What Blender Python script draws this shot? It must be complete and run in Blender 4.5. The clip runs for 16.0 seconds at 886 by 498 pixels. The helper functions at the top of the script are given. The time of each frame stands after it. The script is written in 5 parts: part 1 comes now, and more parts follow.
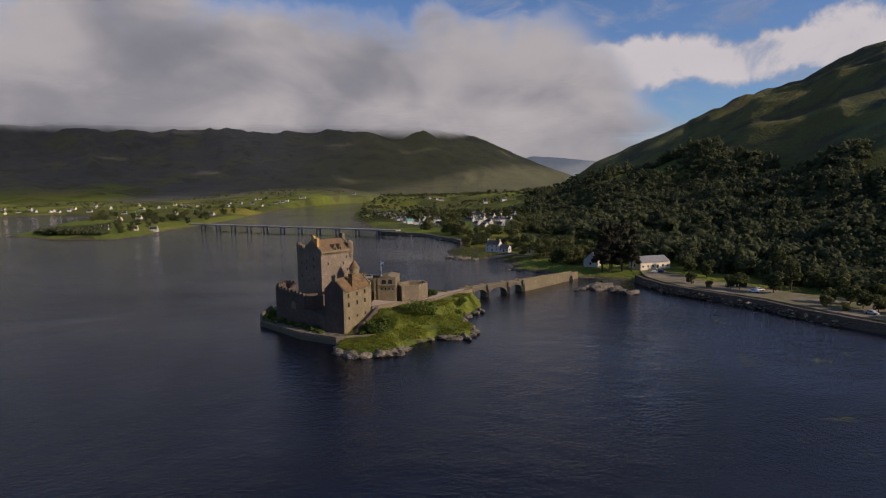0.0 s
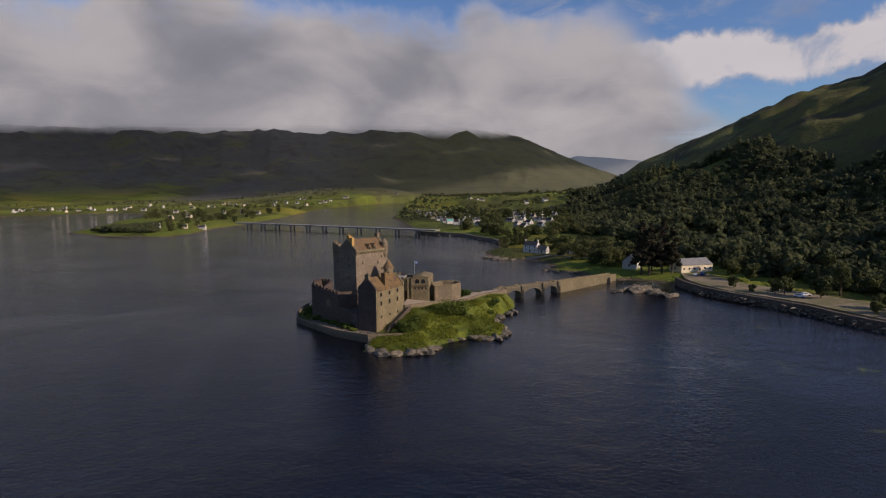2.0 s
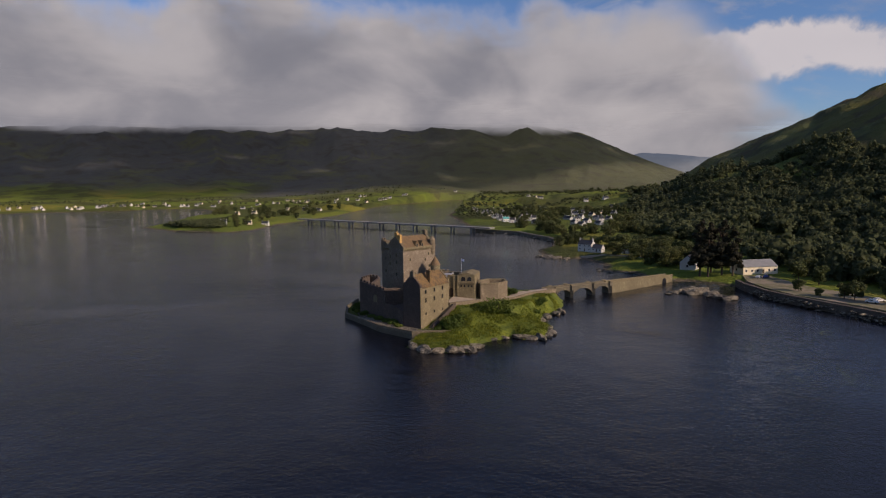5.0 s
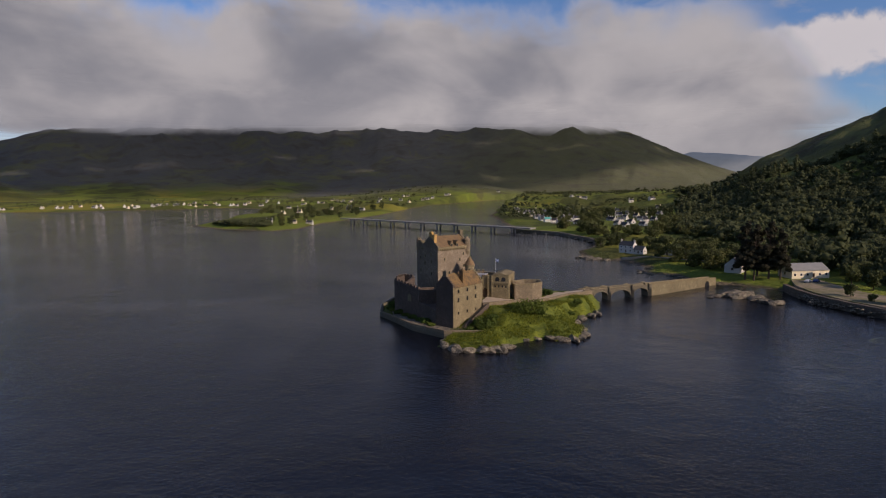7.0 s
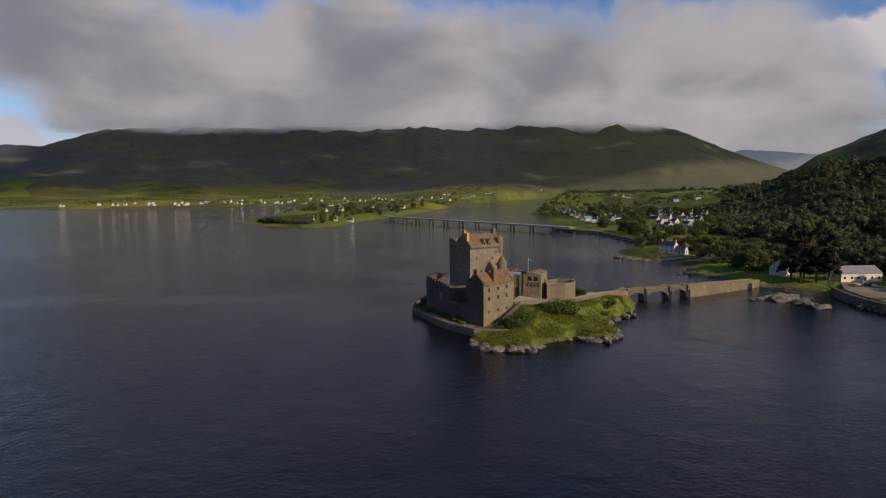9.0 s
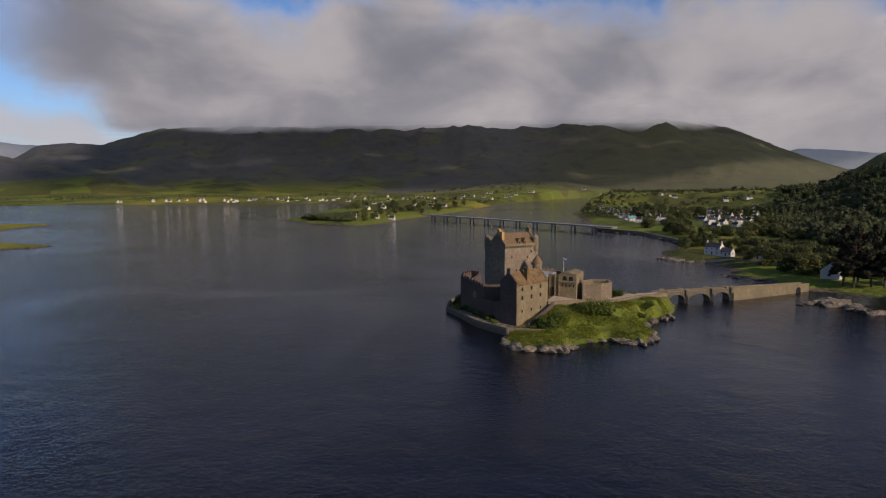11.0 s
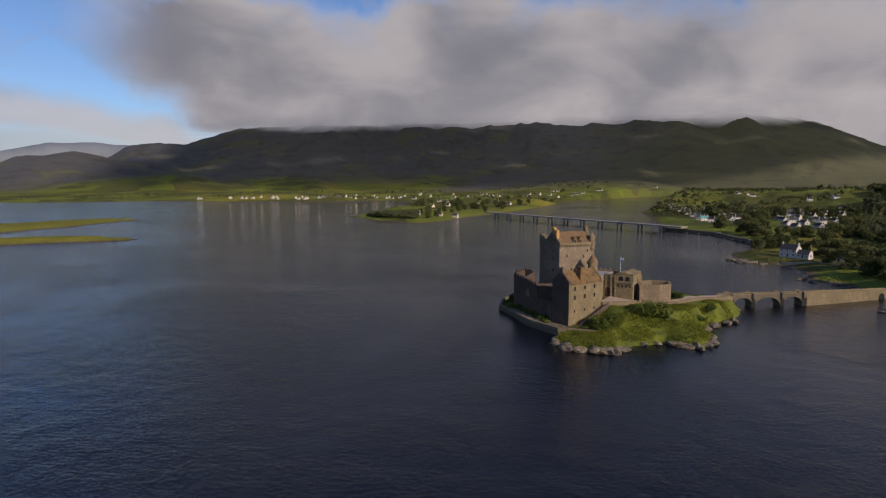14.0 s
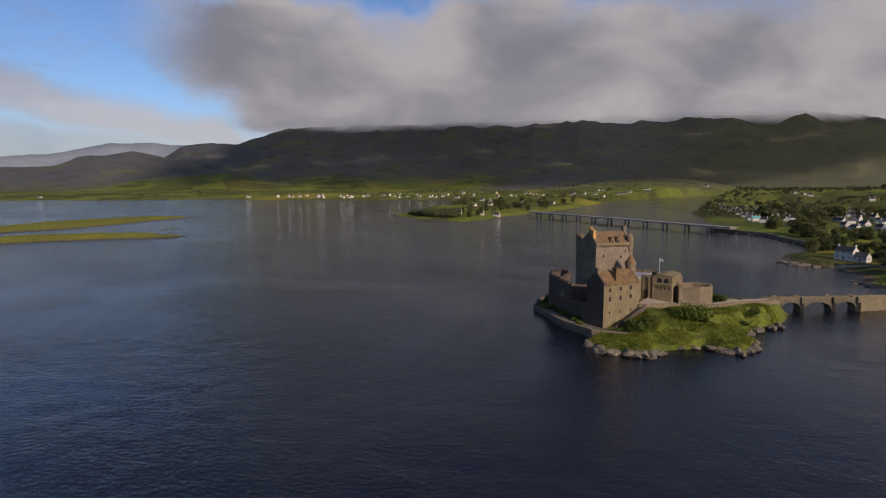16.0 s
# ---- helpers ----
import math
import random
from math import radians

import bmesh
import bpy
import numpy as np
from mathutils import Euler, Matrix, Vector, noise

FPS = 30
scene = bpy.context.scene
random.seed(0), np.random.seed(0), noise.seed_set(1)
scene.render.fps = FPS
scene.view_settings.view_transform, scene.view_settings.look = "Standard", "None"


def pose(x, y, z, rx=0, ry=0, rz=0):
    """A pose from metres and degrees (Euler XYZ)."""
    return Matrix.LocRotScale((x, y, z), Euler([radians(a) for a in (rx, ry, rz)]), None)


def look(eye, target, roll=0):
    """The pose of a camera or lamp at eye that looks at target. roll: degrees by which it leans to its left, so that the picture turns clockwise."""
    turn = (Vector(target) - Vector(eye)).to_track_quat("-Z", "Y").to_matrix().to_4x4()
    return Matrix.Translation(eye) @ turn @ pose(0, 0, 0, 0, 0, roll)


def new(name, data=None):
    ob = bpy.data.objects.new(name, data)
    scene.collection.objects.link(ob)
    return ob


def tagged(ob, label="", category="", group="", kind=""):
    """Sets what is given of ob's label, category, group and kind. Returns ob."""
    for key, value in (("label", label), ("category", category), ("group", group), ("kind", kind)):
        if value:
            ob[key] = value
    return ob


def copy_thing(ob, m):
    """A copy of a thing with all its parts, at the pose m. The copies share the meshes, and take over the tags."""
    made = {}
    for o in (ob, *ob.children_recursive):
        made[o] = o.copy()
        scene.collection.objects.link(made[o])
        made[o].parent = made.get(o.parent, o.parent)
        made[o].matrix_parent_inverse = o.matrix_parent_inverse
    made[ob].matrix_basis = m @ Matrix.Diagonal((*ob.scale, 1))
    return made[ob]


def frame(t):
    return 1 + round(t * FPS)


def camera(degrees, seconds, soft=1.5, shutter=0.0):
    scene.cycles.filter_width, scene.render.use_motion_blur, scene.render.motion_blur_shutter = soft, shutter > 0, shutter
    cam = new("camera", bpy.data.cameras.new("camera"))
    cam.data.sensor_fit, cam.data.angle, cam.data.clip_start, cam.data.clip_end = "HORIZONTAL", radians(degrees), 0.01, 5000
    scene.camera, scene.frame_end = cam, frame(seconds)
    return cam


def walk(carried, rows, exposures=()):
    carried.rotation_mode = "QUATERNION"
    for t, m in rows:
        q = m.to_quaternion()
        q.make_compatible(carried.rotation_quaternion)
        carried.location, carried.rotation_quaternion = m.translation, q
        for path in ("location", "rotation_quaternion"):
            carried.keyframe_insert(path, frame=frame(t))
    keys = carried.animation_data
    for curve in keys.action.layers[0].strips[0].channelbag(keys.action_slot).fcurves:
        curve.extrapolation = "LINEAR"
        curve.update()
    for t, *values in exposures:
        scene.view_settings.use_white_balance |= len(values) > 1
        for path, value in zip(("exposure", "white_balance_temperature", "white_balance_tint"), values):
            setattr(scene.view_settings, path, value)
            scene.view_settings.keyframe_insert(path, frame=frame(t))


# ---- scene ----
cam = camera(73.8, 16.0, 1.15)
PATH = [
    (0, (13.086, 4.55, 49.416), (12.93, 6.533, 49.201), -0.8),
    (0.5, (13.974, 4.412, 49.416), (13.782, 6.391, 49.201), -0.8),
    (1, (14.846, 4.246, 49.432), (14.617, 6.221, 49.219), -0.8),
    (1.5, (15.678, 4.128, 49.466), (15.414, 6.099, 49.253), -0.7),
    (2, (16.502, 4.134, 49.506), (16.204, 6.1, 49.293), -0.7),
    (2.5, (17.31, 4.212, 49.533), (16.98, 6.173, 49.319), -0.8),
    (3, (18.157, 4.362, 49.558), (17.796, 6.318, 49.344), -0.7),
    (3.5, (18.967, 4.517, 49.585), (18.574, 6.466, 49.369), -0.7),
    (4, (19.732, 4.644, 49.607), (19.308, 6.586, 49.389), -0.7),
    (6.5, (23.906, 5.106, 49.619), (23.3, 7.0, 49.401), -0.6),
    (7, (24.769, 5.208, 49.624), (24.132, 7.092, 49.406), -0.6),
    (7.5, (25.636, 5.353, 49.618), (24.968, 7.225, 49.398), -0.6),
    (8, (26.486, 5.527, 49.628), (25.786, 7.387, 49.407), -0.6),
    (8.5, (27.311, 5.732, 49.618), (26.578, 7.579, 49.396), -0.5),
    (9, (28.156, 5.983, 49.611), (27.388, 7.817, 49.389), -0.5),
    (11.5, (31.862, 7.207, 49.507), (30.931, 8.963, 49.28), -0.2),
    (12, (32.584, 7.492, 49.513), (31.622, 9.231, 49.285), -0.2),
    (12.5, (33.315, 7.774, 49.508), (32.321, 9.495, 49.278), -0.2),
    (13, (34.11, 8.058, 49.498), (33.083, 9.759, 49.267), -0.1),
    (13.5, (34.902, 8.413, 49.453), (33.842, 10.093, 49.222), -0.2),
    (14, (35.639, 8.9, 49.421), (34.546, 10.558, 49.189), -0.2),
    (14.5, (36.376, 9.497, 49.392), (35.252, 11.134, 49.159), -0.2),
    (15, (37.093, 10.209, 49.363), (35.937, 11.824, 49.13), -0.2),
    (15.5, (37.787, 10.968, 49.351), (36.601, 12.561, 49.117), -0.2),
    (16, (38.371, 11.738, 49.348), (37.156, 13.309, 49.113), -0.2),
]
walk(cam, [(t, look(eye, target, roll)) for t, eye, target, roll in PATH], [(0.0, 0.04, 5880, 20), (16.0, 0.04, 5880, 20)])

# ---- light ----
SUN_AZ, SUN_EL = 110.0, 25.0   # degrees, clockwise from +y
scene.view_settings.exposure = 0.0


def link(nt, a, b):
    nt.links.new(a, b)


def val(nt, op, a, b=None, c=None, clamp=False):
    n = nt.nodes.new("ShaderNodeMath")
    n.operation, n.use_clamp = op, clamp
    for i, v in enumerate((a, b, c)):
        if v is None:
            continue
        if isinstance(v, (int, float)):
            n.inputs[i].default_value = v
        else:
            nt.links.new(v, n.inputs[i])
    return n.outputs[0]


def smooth(nt, v, lo, hi, a=0.0, b=1.0):
    n = nt.nodes.new("ShaderNodeMapRange")
    n.interpolation_type = "SMOOTHSTEP"
    nt.links.new(v, n.inputs[0])
    for i, x in zip((1, 2, 3, 4), (lo, hi, a, b)):
        n.inputs[i].default_value = x
    return n.outputs[0]


def mix(nt, f, a, b):
    n = nt.nodes.new("ShaderNodeMix")
    n.data_type = "RGBA"
    for sock, v in ((n.inputs[0], f), (n.inputs[6], a), (n.inputs[7], b)):
        if isinstance(v, (int, float)):
            sock.default_value = v
        elif isinstance(v, tuple):
            sock.default_value = (*v, 1)
        else:
            nt.links.new(v, sock)
    return n.outputs[2]


def noise_tex(nt, vec, scale, detail=5.0, rough=0.55, distort=0.0):
    n = nt.nodes.new("ShaderNodeTexNoise")
    n.inputs["Scale"].default_value, n.inputs["Detail"].default_value = scale, detail
    n.inputs["Roughness"].default_value, n.inputs["Distortion"].default_value = rough, distort
    if vec is not None:
        nt.links.new(vec, n.inputs["Vector"])
    return n.outputs[0]


def cloud_colour(nt, direction, el):
    """Colour of the cloud bank: warm white ragged lights over grey bellies."""
    stretch = nt.nodes.new("ShaderNodeVectorMath")
    stretch.operation = "MULTIPLY"
    stretch.inputs[1].default_value = (1.0, 1.0, 1.9)
    nt.links.new(direction, stretch.inputs[0])
    n1 = noise_tex(nt, stretch.outputs[0], 4.6, 7, 0.50, 0.35)
    n2 = noise_tex(nt, stretch.outputs[0], 1.7, 2, 0.5)
    lights = smooth(nt, val(nt, "ADD", val(nt, "MULTIPLY", n1, 0.85), val(nt, "MULTIPLY", n2, 0.4)), 0.46, 0.80)
    low = val(nt, "MULTIPLY", smooth(nt, el, 4.6, 6.4), smooth(nt, el, 6.6, 9.5, 1.0, 0.0))
    f = val(nt, "ADD", val(nt, "MULTIPLY", lights, 0.9), val(nt, "MULTIPLY", low, 0.22), clamp=True)
    return mix(nt, f, CLOUD_DARK, CLOUD_LIGHT)


CLOUD_DARK, CLOUD_LIGHT = (0.212, 0.206, 0.203), (0.445, 0.405, 0.352)
SKY_GAIN = 0.079


def bank_mask(nt, az, el, wobble):
    """The great cloud bank over the far mountains: its two ends and its top."""
    lft = val(nt, "ADD", val(nt, "ADD", az, val(nt, "MULTIPLY", el, 0.85)), val(nt, "MULTIPLY", wobble, 14.0))
    rgt = val(nt, "ADD", val(nt, "ADD", az, val(nt, "MULTIPLY", el, 0.75)), val(nt, "MULTIPLY", wobble, 12.0))
    ends = val(nt, "MULTIPLY", smooth(nt, lft, -54.5, -44.5), smooth(nt, rgt, 12.5, 21.0, 1.0, 0.0))
    top = smooth(nt, val(nt, "ADD", el, val(nt, "MULTIPLY", wobble, 16.0)), 14.6, 17.6, 1.0, 0.0)
    return ends, top


world = bpy.data.worlds.new("sky")
scene.world = world
world.use_nodes = True
wt = world.node_tree
wt.nodes.clear()
sky = wt.nodes.new("ShaderNodeTexSky")
sky.sky_type, sky.sun_disc = "NISHITA", False
sky.sun_elevation, sky.sun_rotation = radians(SUN_EL), radians(SUN_AZ)
sky.air_density, sky.dust_density, sky.ozone_density = 1.0, 0.6, 2.0
coord = wt.nodes.new("ShaderNodeTexCoord")
sep = wt.nodes.new("ShaderNodeSeparateXYZ")
link(wt, coord.outputs["Generated"], sep.inputs[0])
el = val(wt, "MULTIPLY", val(wt, "ARCSINE", sep.outputs[2]), 57.2958)
az = val(wt, "MULTIPLY", val(wt, "ARCTAN2", sep.outputs[0], sep.outputs[1]), 57.2958)
wob = noise_tex(wt, coord.outputs["Generated"], 4.0, 6, 0.55, 0.3)
wobble = val(wt, "SUBTRACT", wob, 0.5)
ends, top = bank_mask(wt, az, el, wobble)
thin = smooth(wt, noise_tex(wt, coord.outputs["Generated"], 6.0, 6, 0.6, 0.4), 0.30, 0.52, 0.62, 1.0)
thin = val(wt, "MAXIMUM", thin, smooth(wt, el, 6.0, 10.0, 1.0, 0.0))
bank = val(wt, "MULTIPLY", val(wt, "MULTIPLY", ends, top), thin)
# the slanting white streak over the near hill, and the low roll beside the far hills
slant = val(wt, "SUBTRACT", el, val(wt, "ADD", 9.5, val(wt, "MULTIPLY", az, 0.062)))
streak = smooth(wt, val(wt, "ABSOLUTE", val(wt, "ADD", slant, val(wt, "ADD", val(wt, "MULTIPLY", wobble, 5.0), val(wt, "MULTIPLY", val(wt, "SUBTRACT", noise_tex(wt, coord.outputs["Generated"], 15.0, 7, 0.6, 0.3), 0.5), 4.0)))), 1.4, 2.5, 0.92, 0.0)
streak = val(wt, "MULTIPLY", streak, smooth(wt, noise_tex(wt, coord.outputs["Generated"], 11.0, 7, 0.6, 0.5), 0.30, 0.52, 0.55, 1.0))
streak = val(wt, "MULTIPLY", streak, smooth(wt, az, 3.0, 9.0))
slant2 = val(wt, "SUBTRACT", el, val(wt, "SUBTRACT", -10.3, val(wt, "MULTIPLY", az, 0.235)))
roll = smooth(wt, val(wt, "ABSOLUTE", val(wt, "ADD", slant2, val(wt, "MULTIPLY", wobble, 6.0))), 0.5, 2.9, 0.8, 0.0)
roll = val(wt, "MULTIPLY", roll, smooth(wt, az, -56.0, -50.0, 1.0, 0.0))
tail = smooth(wt, val(wt, "ADD", el, val(wt, "MULTIPLY", wobble, 5.0)), 3.6, 6.0, 0.6, 0.0)
# broken cloud over the rest of the sky
flat = wt.nodes.new("ShaderNodeVectorMath")
flat.operation = "MULTIPLY"
flat.inputs[1].default_value = (1.0, 1.0, 2.4)
link(wt, coord.outputs["Generated"], flat.inputs[0])
broken = smooth(wt, noise_tex(wt, flat.outputs[0], 2.6, 8, 0.58), 0.44, 0.66, 0.0, 0.6)
broken = val(wt, "MULTIPLY", broken, val(wt, "MULTIPLY", smooth(wt, el, 17.0, 24.0), smooth(wt, el, 32.0, 58.0, 1.0, 0.25)))
wisps = smooth(wt, noise_tex(wt, flat.outputs[0], 7.0, 8, 0.62, 0.6), 0.50, 0.78, 0.0, 0.55)
cover = bank
for extra in (streak, roll, tail, broken, wisps):
    cover = val(wt, "MAXIMUM", cover, extra)
skyc = wt.nodes.new("ShaderNodeMix")
skyc.data_type, skyc.blend_type = "RGBA", "MULTIPLY"
skyc.inputs[0].default_value = 1.0
link(wt, sky.outputs[0], skyc.inputs[6])
skyc.inputs[7].default_value = (SKY_GAIN * 0.84, SKY_GAIN * 0.97, SKY_GAIN * 1.12, 1)
white = val(wt, "MAXIMUM", streak, val(wt, "MULTIPLY", roll, 0.45))
cc = mix(wt, val(wt, "MULTIPLY", white, 0.85), cloud_colour(wt, coord.outputs["Generated"], el), (0.67, 0.60, 0.515))
cc = mix(wt, val(wt, "MULTIPLY", smooth(wt, bank, 0.25, 0.95, 0.7, 0.0), smooth(wt, bank, 0.0, 0.1)), cc, (0.50, 0.47, 0.44))
back = wt.nodes.new("ShaderNodeBackground")
link(wt, mix(wt, cover, skyc.outputs[2], cc), back.inputs[0])
out = wt.nodes.new("ShaderNodeOutputWorld")
link(wt, back.outputs[0], out.inputs[0])

sun_data = bpy.data.lights.new("sun", "SUN")
sun_data.energy, sun_data.angle, sun_data.color = 4.2, radians(0.6), (1.0, 0.77, 0.51)
sun = new("sun", sun_data)
sa, se = radians(SUN_AZ), radians(SUN_EL)
sun_dir = Vector((math.sin(sa) * math.cos(se), math.cos(sa) * math.cos(se), math.sin(se)))
sun.matrix_world = look(sun_dir * 300, (0, 0, 0))


# ---- materials ----
def material(name, colour, rough=0.85, other=None, scale=1.0, amount=0.6, fine=6.0, bump=0.3, bump_dist=0.1, metal=0.0,
             random_tint=0.0, spec=0.3, island=0.0, thin=0.0):
    """Procedural surface: two colours mixed at two scales, with a relief; scale in cycles a metre."""
    m = bpy.data.materials.new(name)
    m.use_nodes = True
    nt = m.node_tree
    b = nt.nodes["Principled BSDF"]
    b.inputs["Roughness"].default_value, b.inputs["Metallic"].default_value = rough, metal
    b.inputs["Specular IOR Level"].default_value = spec
    geo = nt.nodes.new("ShaderNodeNewGeometry")
    pos = geo.outputs["Position"]
    n1 = noise_tex(nt, pos, scale, 5, 0.6)
    n2 = noise_tex(nt, pos, scale * fine, 4, 0.6)
    f = smooth(nt, val(nt, "ADD", val(nt, "MULTIPLY", n1, 0.6), val(nt, "MULTIPLY", n2, 0.4)), 0.36, 0.64)
    c2 = other or tuple(x * 0.55 for x in colour)
    c = mix(nt, val(nt, "MULTIPLY", f, amount), colour, c2)
    if random_tint or island:
        hsv = nt.nodes.new("ShaderNodeHueSaturation")
        src = nt.nodes.new("ShaderNodeObjectInfo").outputs["Random"] if random_tint else geo.outputs["Random Per Island"]
        k = random_tint or island
        n = nt.nodes.new("ShaderNodeMapRange")
        link(nt, src, n.inputs[0])
        n.inputs[3].default_value, n.inputs[4].default_value = 1 - k, 1 + k
        link(nt, n.outputs[0], hsv.inputs["Value"])
        n = nt.nodes.new("ShaderNodeMapRange")
        link(nt, src, n.inputs[0])
        n.inputs[3].default_value, n.inputs[4].default_value = 0.5 + k * 0.06, 0.5 - k * 0.06
        link(nt, n.outputs[0], hsv.inputs["Hue"])
        link(nt, c, hsv.inputs["Color"])
        c = hsv.outputs[0]
    link(nt, c, b.inputs["Base Color"])
    if thin:
        tl, mx = nt.nodes.new("ShaderNodeBsdfTranslucent"), nt.nodes.new("ShaderNodeMixShader")
        link(nt, c, tl.inputs[0])
        mx.inputs[0].default_value = thin
        link(nt, b.outputs[0], mx.inputs[1])
        link(nt, tl.outputs[0], mx.inputs[2])
        link(nt, mx.outputs[0], nt.nodes["Material Output"].inputs[0])
    if bump:
        bp = nt.nodes.new("ShaderNodeBump")
        bp.inputs["Strength"].default_value, bp.inputs["Distance"].default_value = bump, bump_dist
        link(nt, n2, bp.inputs["Height"])
        link(nt, bp.outputs[0], b.inputs["Normal"])
    return m


def masonry(name, colour, other, course=0.45):
    """Rubble stone: courses of uneven blocks with dark joints and a weathered stain."""
    m = bpy.data.materials.new(name)
    m.use_nodes = True
    nt = m.node_tree
    b = nt.nodes["Principled BSDF"]
    b.inputs["Roughness"].default_value, b.inputs["Specular IOR Level"].default_value = 0.92, 0.2
    geo = nt.nodes.new("ShaderNodeNewGeometry")
    st = nt.nodes.new("ShaderNodeVectorMath")
    st.operation = "MULTIPLY"
    st.inputs[1].default_value = (0.7, 0.7, 1.25)
    link(nt, geo.outputs["Position"], st.inputs[0])
    v = nt.nodes.new("ShaderNodeTexVoronoi")
    v.inputs["Scale"].default_value = 1 / course
    link(nt, st.outputs[0], v.inputs["Vector"])
    e = nt.nodes.new("ShaderNodeTexVoronoi")
    e.feature = "DISTANCE_TO_EDGE"
    e.inputs["Scale"].default_value = 1 / course
    link(nt, st.outputs[0], e.inputs["Vector"])
    sepc = nt.nodes.new("ShaderNodeSeparateColor")
    link(nt, v.outputs["Color"], sepc.inputs[0])
    stone = mix(nt, sepc.outputs[0], colour, other)
    dark = mix(nt, val(nt, "MULTIPLY", sepc.outputs[1], 0.4), stone, tuple(x * 0.5 for x in colour))
    stain = smooth(nt, noise_tex(nt, geo.outputs["Position"], 0.16, 6, 0.62, 0.4), 0.40, 0.66, 0.0, 0.7)
    dark = mix(nt, stain, dark, tuple(x * 0.5 for x in other))
    mottle = smooth(nt, noise_tex(nt, geo.outputs["Position"], 0.9, 5, 0.75), 0.40, 0.58, 0.0, 0.75)
    dark = mix(nt, mottle, dark, tuple(x * 0.42 for x in colour))
    joint = smooth(nt, e.outputs["Distance"], 0.02, 0.10)
    link(nt, mix(nt, joint, tuple(x * 0.6 for x in colour), dark), b.inputs["Base Color"])
    bp = nt.nodes.new("ShaderNodeBump")
    bp.inputs["Strength"].default_value, bp.inputs["Distance"].default_value = 0.6, 0.10
    link(nt, val(nt, "ADD", joint, val(nt, "MULTIPLY", noise_tex(nt, geo.outputs["Position"], 5, 4), 0.5)), bp.inputs["Height"])
    link(nt, bp.outputs[0], b.inputs["Normal"])
    return m


STONE = masonry("rubble_stone", (0.325, 0.262, 0.175), (0.205, 0.17, 0.122))
STONE_PALE = masonry("pale_harled_stone", (0.345, 0.285, 0.165), (0.225, 0.187, 0.118), 0.5)
KEEP_STONE = masonry("keep_rubble_stone", (0.35, 0.285, 0.208), (0.23, 0.19, 0.142))
STONE_DARK = masonry("dark_rubble_stone", (0.165, 0.128, 0.105), (0.105, 0.085, 0.072))
STONE_GREY = masonry("grey_bridge_stone", (0.235, 0.208, 0.15), (0.16, 0.143, 0.11), 0.5)
SLATE_DARK = material("dark_brown_slate_roof", (0.20, 0.13, 0.06), 0.85, (0.10, 0.07, 0.045), 0.6, 0.85, 7, 0.6)
SLATE_BROWN = material("lichened_slate_roof", (0.20, 0.125, 0.048), 0.85, (0.075, 0.055, 0.035), 0.55, 1.0, 6, 0.6)
OCHRE = material("ochre_lichened_stone", (0.50, 0.31, 0.09), 0.9, (0.33, 0.22, 0.10), 0.9, 0.7)
SLATE_GREY = material("grey_slate_roof", (0.042, 0.045, 0.056), 0.7, (0.028, 0.030, 0.036), 0.8, 0.7, 8, 0.3, random_tint=0.25)
PALE_ROOF = material("pale_sheet_roof", (0.24, 0.24, 0.235), 0.6, (0.17, 0.17, 0.175), 0.4, 0.6)
LEAD_FLAT = material("flat_lead_roof", (0.30, 0.30, 0.31), 0.55, (0.2, 0.2, 0.21), 0.4, 0.7)
HARL = material("white_harling", (0.54, 0.52, 0.485), 0.9, (0.42, 0.405, 0.375), 0.4, 0.6, 10, 0.2, random_tint=0.08)
CREAM = material("cream_render", (0.70, 0.62, 0.45), 0.9, (0.56, 0.49, 0.36), 0.4, 0.6, 10, 0.2, random_tint=0.1)
# dark window glass; the culvert's painted shade uses it too
GLASS_AND_SHADE = material("dark_glass_and_shade", (0.02, 0.022, 0.026), 0.12, (0.03, 0.03, 0.035), 2, 0.5, bump=0, spec=0.6)
WOOD_DARK = material("dark_oak", (0.06, 0.04, 0.025), 0.75, None, 2, 0.6)
TURQ = material("turquoise_sheet_roof", (0.10, 0.36, 0.34), 0.6, (0.07, 0.28, 0.27), 0.5, 0.5)
WHITE = material("white_paint", (0.8, 0.8, 0.8), 0.5, (0.66, 0.66, 0.66), 2, 0.5, bump=0)
BLUE_CLOTH = material("blue_cloth", (0.02, 0.10, 0.38), 0.8, (0.015, 0.07, 0.28), 2, 0.5, bump=0)
CONCRETE = material("weathered_concrete", (0.30, 0.285, 0.26), 0.9, (0.20, 0.19, 0.175), 0.3, 0.7)
ROCK = material("lichened_shore_rock", (0.26, 0.225, 0.165), 0.92, (0.045, 0.040, 0.032), 0.8, 1.0, 4, 0.9, 0.3)
PATH_GRIT = material("pale_gravel", (0.40, 0.33, 0.25), 0.95, (0.30, 0.25, 0.19), 0.3, 0.7, 12, 0.3)
BARK = material("bark", (0.10, 0.07, 0.05), 0.95, (0.05, 0.035, 0.028), 3, 0.7)
LEAF = material("broadleaf_foliage", (0.105, 0.118, 0.036), 0.75, (0.055, 0.068, 0.024), 0.4, 0.8, 5, 0, random_tint=0.3, thin=0.4)
LEAF_WOOD = material("hillside_foliage", (0.122, 0.138, 0.058), 0.8, (0.068, 0.084, 0.042), 0.035, 0.95, 3.2, 0, island=0.10, thin=0.55)
NEEDLE = material("pine_foliage", (0.040, 0.036, 0.018), 0.8, (0.024, 0.024, 0.013), 0.5, 0.8, 5, 0, random_tint=0.2, thin=0.3)
